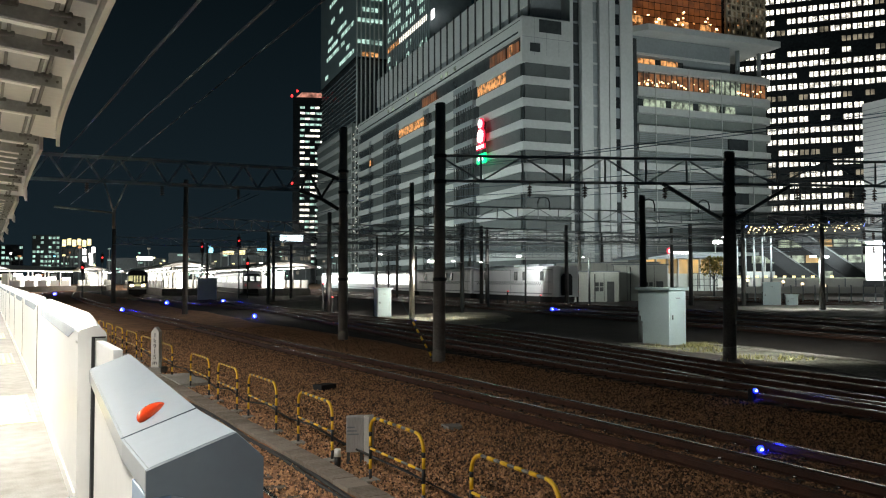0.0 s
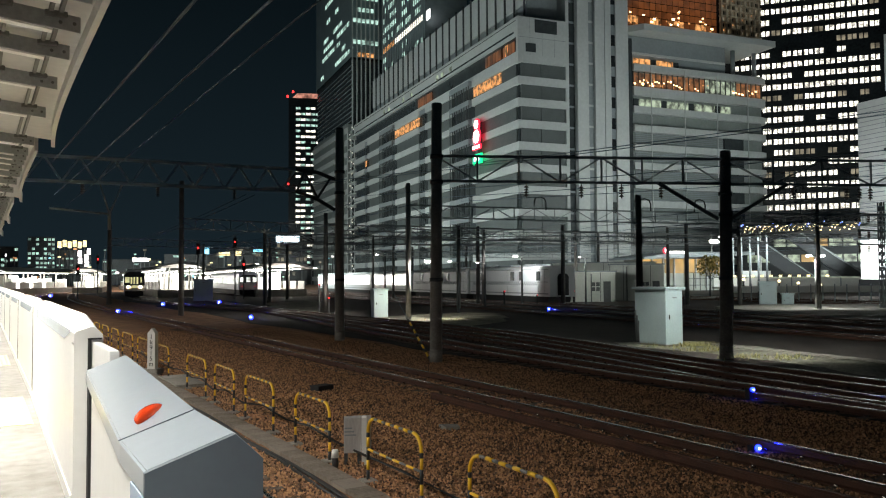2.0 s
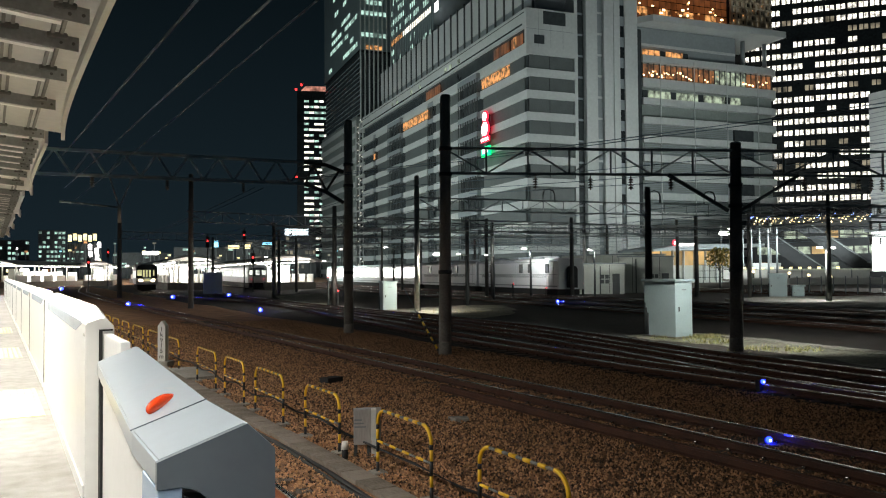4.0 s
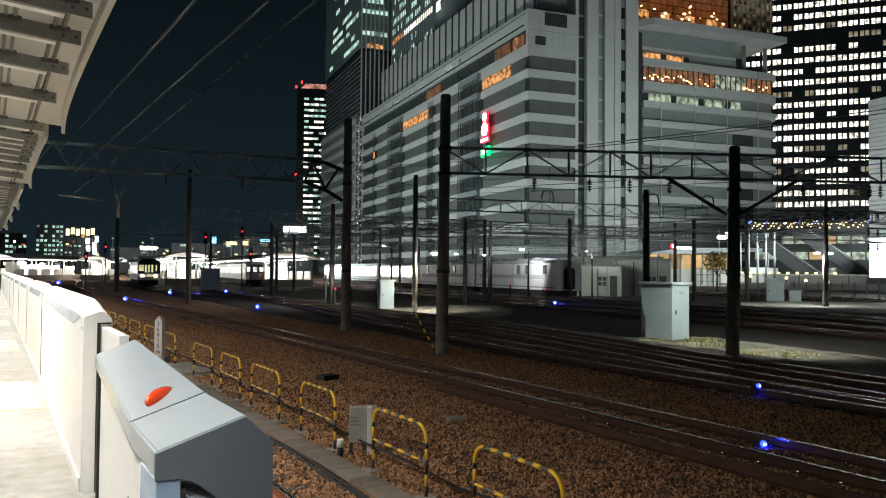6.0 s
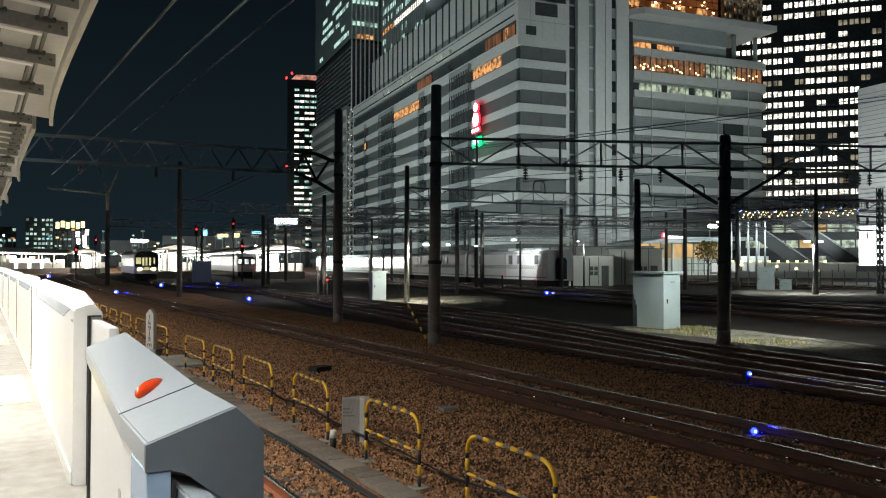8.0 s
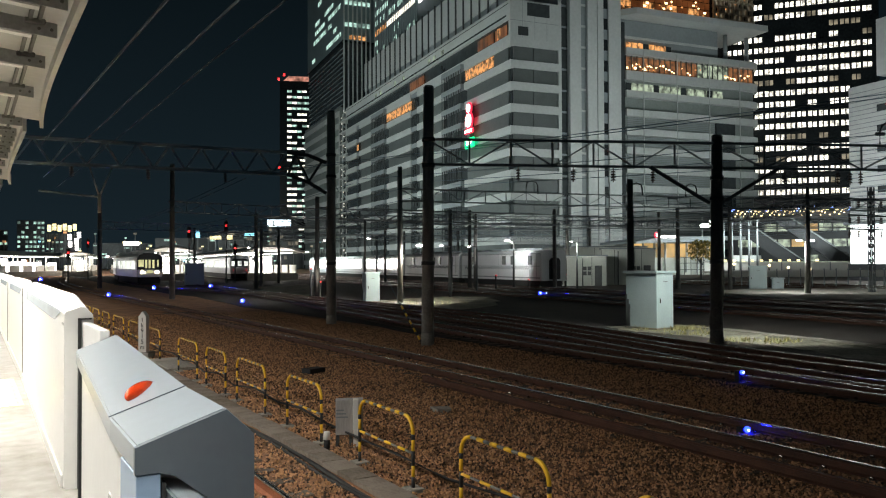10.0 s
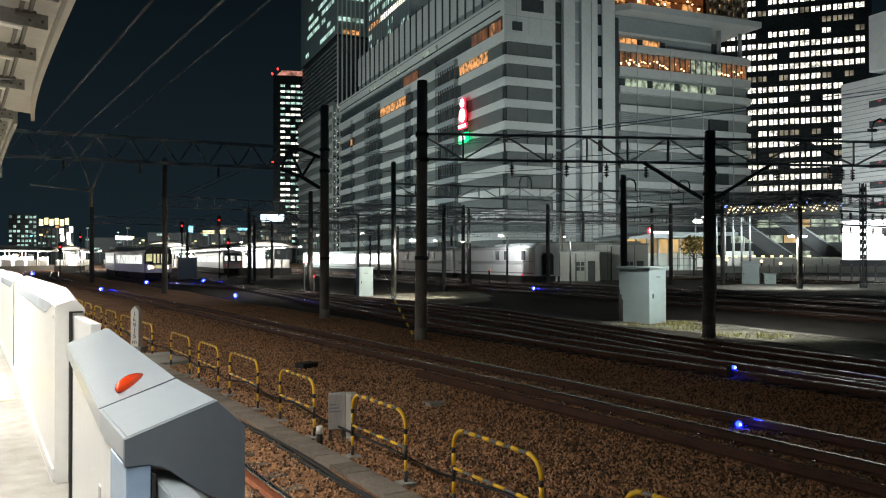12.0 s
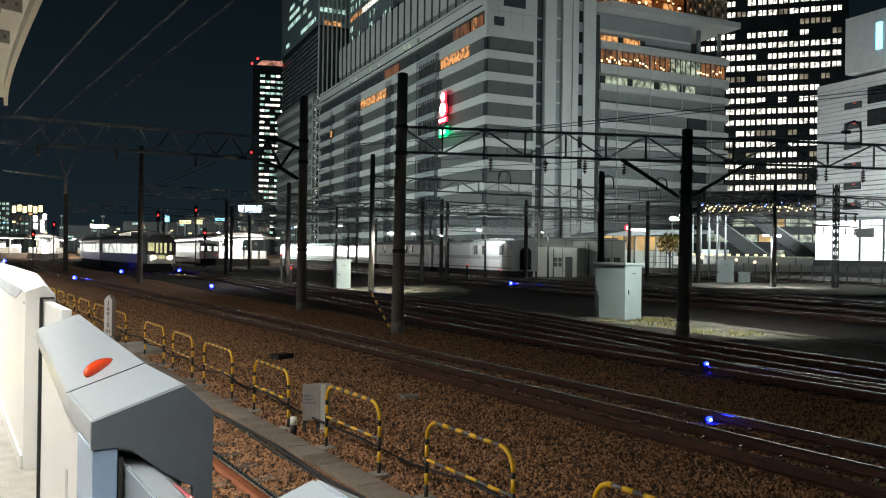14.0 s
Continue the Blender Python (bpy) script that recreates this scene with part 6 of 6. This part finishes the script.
# steel box on its post
sb = thing("trackside_box", "galvanised steel trackside box on a short post", "box", at=pose(4.74, 10.7, 0, 0, 0, -24))
bm = nb()
box(bm, -0.13, 0.12, -0.07, 0.09, 0.17, 0.68, 0.01)
part("case", bm, material("brushed_steel", (0.58, 0.57, 0.55), 0.4, 0.35, (0.38, 0.37, 0.35), 3, 0.1, 50, stretch=(1, 1, 0.2)), sb, "brushed steel case")
bm = nb()
box(bm, 0.127, 0.2, -0.12, 0.0, 0.0, 0.69, 0.008)
part("channel", bm, M_WHITE, sb, "bright upright channel")
bm = nb()
box(bm, 0.0, 0.27, 0.1, 0.115, 0.2, 0.68, 0.004)
part("back_plate", bm, M_GALV, sb)
for x in (-0.1, 0.09):
    bm = nb()
    box(bm, x - 0.025, x + 0.025, -0.02, 0.03, 0, 0.17)
    part("leg", bm, M_STEEL, sb)
for k in range(3):
    bm = nb()
    box(bm, -0.12, 0.05 - 0.03 * k, -0.074, -0.0705, 0.42 + 0.05 * k, 0.44 + 0.05 * k)
    part("print_bar", bm, M_FACADE_GREY, sb, "faint printed bar")
mk = thing("marker_stub", "small white-capped marker stub by the trough", "marker", at=pose(4.4, 10.55, 0))
bm = nb()
rod(bm, (0, 0, 0), (0, 0, 0.16), 0.045, 0.045, 12)
part("stub", bm, M_BLACK, mk)
bm = nb()
rod(bm, (0, 0, 0.162), (0, 0, 0.27), 0.055, 0.045, 12)
part("cap", bm, M_WHITE, mk)
bm = nb()
box(bm, -0.24, 0.24, -0.16, 0.16, 0, 0.14, 0.01)
solid("ballast_box", bm, M_BLACK, "low black box half sunk in the ballast", "box", at=pose(7.2, 18.1, 0, 0, 0, 20))
bm = nb()
prism(bm, [(7.15, 12.1), (7.4, 12.05), (7.5, 12.3), (7.2, 12.45)], "z", 0, 0.07)
solid("flat_stone", bm, M_CONC, "pale flat stone on the ballast", "stone")
# guy strut of the mast
gy = thing("mast_guy", "yellow and black sleeved guy wire anchored beside a mast", "guy wire")
GP = Vector((12.85, 22.75, 0.0))
bm = nb()
rod(bm, GP, (13.6, 32.1, 6.4), 0.01, 0.01, 6)
part("cable", bm, M_WIRE, gy)
for i in range(11):
    bm = nb()
    rod(bm, GP.lerp(Vector((13.6, 32.1, 6.4)), i / 55), GP.lerp(Vector((13.6, 32.1, 6.4)), (i + 1) / 55), 0.035, 0.035, 8)
    part("sleeve", bm, M_YELLOW if i % 2 else M_BLACKPAINT, gy)

# concrete trough lids along the lit strip
tr2 = thing("cable_trough", "pale concrete cable trough lids across the yard gravel", "cable trough")
LID2 = mesh_of("trough_lid", box(nb(), -0.2, 0.2, -0.245, 0.245, 0, 0.05, 0.006), M_CONC)
for i in range(44):
    y = 22.9 - 0.485 * i
    x = 25.1 - 0.024 * (22.9 - y) - 0.0098 * (22.9 - y) ** 2
    piece("trough_lid", LID2, tr2, pose(x + rr.uniform(-0.01, 0.01), y, 0.02 + rr.uniform(0, 0.01), 0, 0, -math.degrees(0.024 + 0.0196 * (22.9 - y))))

# dry grass round the large cabinet and the mast
bm = nb()
rg = random.Random(3)
for c, n, sp in (((23.4, 22.6), 260, 0.55), ((24.4, 22.0), 620, 0.5), ((22.2, 17.8), 120, 0.5), ((23.8, 21.5), 160, 0.8), ((26.5, 44), 100, 1.6), ((23.0, 20.2), 160, 0.5), ((22.9, 16.8), 200, 0.5)):
    for i in range(n):
        x, y = c[0] + rg.gauss(0, sp), c[1] + rg.gauss(0, sp * 0.6)
        h, a, l = rg.uniform(0.04, 0.2), rg.uniform(0, 6.28), rg.uniform(0.0, 0.18)
        w = 0.016
        p0, p1 = bm.verts.new((x - w * math.sin(a), y + w * math.cos(a), 0.02)), bm.verts.new((x + w * math.sin(a), y - w * math.cos(a), 0.02))
        p2 = bm.verts.new((x + l * math.cos(a), y + l * math.sin(a), h))
        bm.faces.new((p0, p1, p2))
solid("dry_grass", bm, M_GRASS, "dry yellow grass tufts round the relay cabinet", "grass", kind="stuff")

# ---- loose ballast stones near the platform ----
rs = np.random.RandomState(5)
base = np.array([(1, 0, 0), (-1, 0, 0), (0, 1, 0), (0, -1, 0), (0, 0, 1), (0, 0, -1)], float)
tri = np.array([(0, 2, 4), (2, 1, 4), (1, 3, 4), (3, 0, 4), (2, 0, 5), (1, 2, 5), (3, 1, 5), (0, 3, 5)])
count = 200000
yy = 3.0 + 40 * rs.rand(count) ** 1.7
xx = 1.3 + 13.0 * rs.rand(count)
keep = (np.abs(xx - 4.16) > 0.24) & (np.abs(np.abs(xx - 2.42) - 0.5335) > 0.09) & (np.abs(np.abs(xx - 10.0) - 0.5335) > 0.1)
xx, yy = xx[keep], yy[keep]
n = len(xx)
siz = rs.uniform(0.009, 0.024, n)
shape = base[None] * (siz[:, None, None] * rs.uniform(0.5, 1.5, (n, 6, 1)))
ang = rs.rand(n) * 6.28
tl = rs.uniform(-0.8, 0.8, n)
ca_, sa_, ct, st = np.cos(ang), np.sin(ang), np.cos(tl), np.sin(tl)
x1, y1, z1 = shape[..., 0], shape[..., 1] * ct[:, None] - shape[..., 2] * st[:, None], shape[..., 1] * st[:, None] + shape[..., 2] * ct[:, None]
verts = np.stack([x1 * ca_[:, None] - y1 * sa_[:, None] + xx[:, None], x1 * sa_[:, None] + y1 * ca_[:, None] + yy[:, None], z1 + 0.012 + (rs.rand(n) * 0.02)[:, None]], -1).reshape(-1, 3)
faces = (tri[None] + 6 * np.arange(n)[:, None, None]).reshape(-1, 3)
me = bpy.data.meshes.new("ballast_stones")
me.from_pydata(verts.tolist(), [], faces.tolist())
me.materials.append(M_STONE)
tagged(new("ballast_stones", me), "loose brown crushed ballast stones", "ballast", kind="stuff")

# ---- the train that pulls out ----
def line_x(y):
    """The curved line that the train follows."""
    return 18.6 + 0.0022 * (y - 100) ** 2 if y < 138.6 else 21.88 + 0.17 * (y - 138.6)


def on_line(y, length=19.4):
    """A coach whose front bogie stands at y."""
    y2 = y + length
    x, x2 = line_x(y), line_x(y2)
    return pose(x, y, 0.17, 0, 0, -math.degrees(math.atan2(x2 - x, y2 - y)))


train = thing("train", "silver commuter train with a black cab front and lit headlights", "train", at=on_line(126))
coaches = []
for k in range(4):
    bm = nb()
    coach_shell(bm, 2.85, 19.4, 0.95, 3.75)
    bd = part("coach", bm, M_COACH, train, "stainless silver coach body")
    coaches.append(bd)
    for i in range(8):
        bm = nb()
        box(bm, -1.455, -1.42, 1.3 + 2.15 * i, 3.2 + 2.15 * i, 1.9, 2.9)
        part("window", bm, G_COACHWIN, bd, "lit coach window")
    bm = nb()
    box(bm, -1.25, 1.25, 0.5, 18.8, 0.25, 0.95)
    part("underframe", bm, M_UNDER, bd)
    for y in (2.3, 4.4, 15.0, 17.1):
        bm = nb()
        rod(bm, (-0.6, y, 0.43), (0.6, y, 0.43), 0.43, 0.43, 16)
        part("wheelset", bm, M_UNDER, bd)
    bm = nb()
    box(bm, -1.0, 1.0, 2.5, 7.5, 3.75, 4.15, 0.05)
    part("roof_unit", bm, M_CARWHITE, bd)
bm = nb()
prism(bm, [(-1.42, 0.95), (1.42, 0.95), (1.42, 3.1), (1.2, 3.55), (0.7, 3.8), (-0.7, 3.8), (-1.2, 3.55), (-1.42, 3.1)], "y", -0.05, 0.25)
part("cab_front", bm, M_CARDARK, train, "black cab front")
bm = nb()
box(bm, -1.40, 1.40, -0.09, -0.05, 0.95, 1.85, 0.02)
part("lower_panel", bm, M_COACH, train, "silver lower front panel")
for x0, x1, z0 in ((-1.28, -0.68, 2.2), (-0.52, -0.3, 2.0), (-0.14, 0.08, 2.0), (0.28, 0.52, 2.0), (0.82, 1.0, 2.2)):
    bm = nb()
    box(bm, x0, x1, -0.07, -0.05, z0, 3.0)
    part("windscreen", bm, G_CAB, train, "dimly lit cab window")
for sx in (-1, 1):
    bm = nb()
    prism(bm, [(sx * 0.52, 1.46), (sx * 1.0, 1.36), (sx * 1.06, 1.56), (sx * 0.92, 1.74), (sx * 0.56, 1.6)][::sx], "y", -0.15, -0.07)
    part("headlight", bm, G_HEAD, train, "warm white headlight")
bm = nb()
box(bm, -0.32, 0.32, -0.13, -0.09, 1.42, 1.78, 0.02)
part("number_box", bm, G_CAB, train)
bm = nb()
box(bm, -1.2, 1.2, -0.15, 0.1, 0.2, 0.7, 0.04)
part("snow_plough", bm, M_UNDER, train)


def standing_train(m):
    """The front of a silver train at a far platform."""
    th = thing("standing_train", "silver commuter train standing at a far platform", "train", at=m)
    bm = nb()
    coach_shell(bm, 2.85, 40, 0.95, 3.75)
    part("coach", bm, M_COACH, th)
    bm = nb()
    box(bm, -1.25, 1.25, 0.5, 39, 0.2, 0.95)
    part("underframe", bm, M_UNDER, th)
    bm = nb()
    prism(bm, [(-1.3, 2.0), (1.3, 2.0), (1.25, 3.0), (0.9, 3.3), (-0.9, 3.3), (-1.25, 3.0)], "y", -0.06, -0.004)
    part("windscreen", bm, M_GLASSDARK, th, "dark wide windscreen")
    for x in (-0.95, 0.0, 0.95):
        bm = nb()
        box(bm, x - 0.3, x + 0.3, -0.08, -0.06, 2.15, 2.9)
        part("lit_pane", bm, G_COACHWIN, th)
    for x in (-0.95, 0.95):
        bm = nb()
        rod(bm, (x, -0.06, 1.5), (x, -0.01, 1.5), 0.05, 0.05, 12)
        part("tail_light", bm, G_RED, th)
    for i in range(16):
        bm = nb()
        box(bm, -1.455, -1.42, 1.2 + 2.4 * i, 3.2 + 2.4 * i, 1.9, 2.9)
        part("window", bm, G_COACHWIN, th)
    return th


standing_train(pose(36.2, 121.5, 0.17, 0, 0, -8))


def motions():
    y = ((0, 126), (1.5, 124), (3, 121.2), (4.3, 117.5), (5.5, 113.6), (6.5, 110.7), (8, 105.9), (9.3, 101.3), (10.5, 96.8), (11.5, 92.8), (12.5, 88.6), (13.25, 84.9), (14, 81.1))
    walk(train, [(t, on_line(v)) for t, v in y])
    for k, c in enumerate(coaches):
        walk(c, [(t, on_line(v).inverted() @ on_line(v + 0.2 + 20 * k)) for t, v in y])


motions()
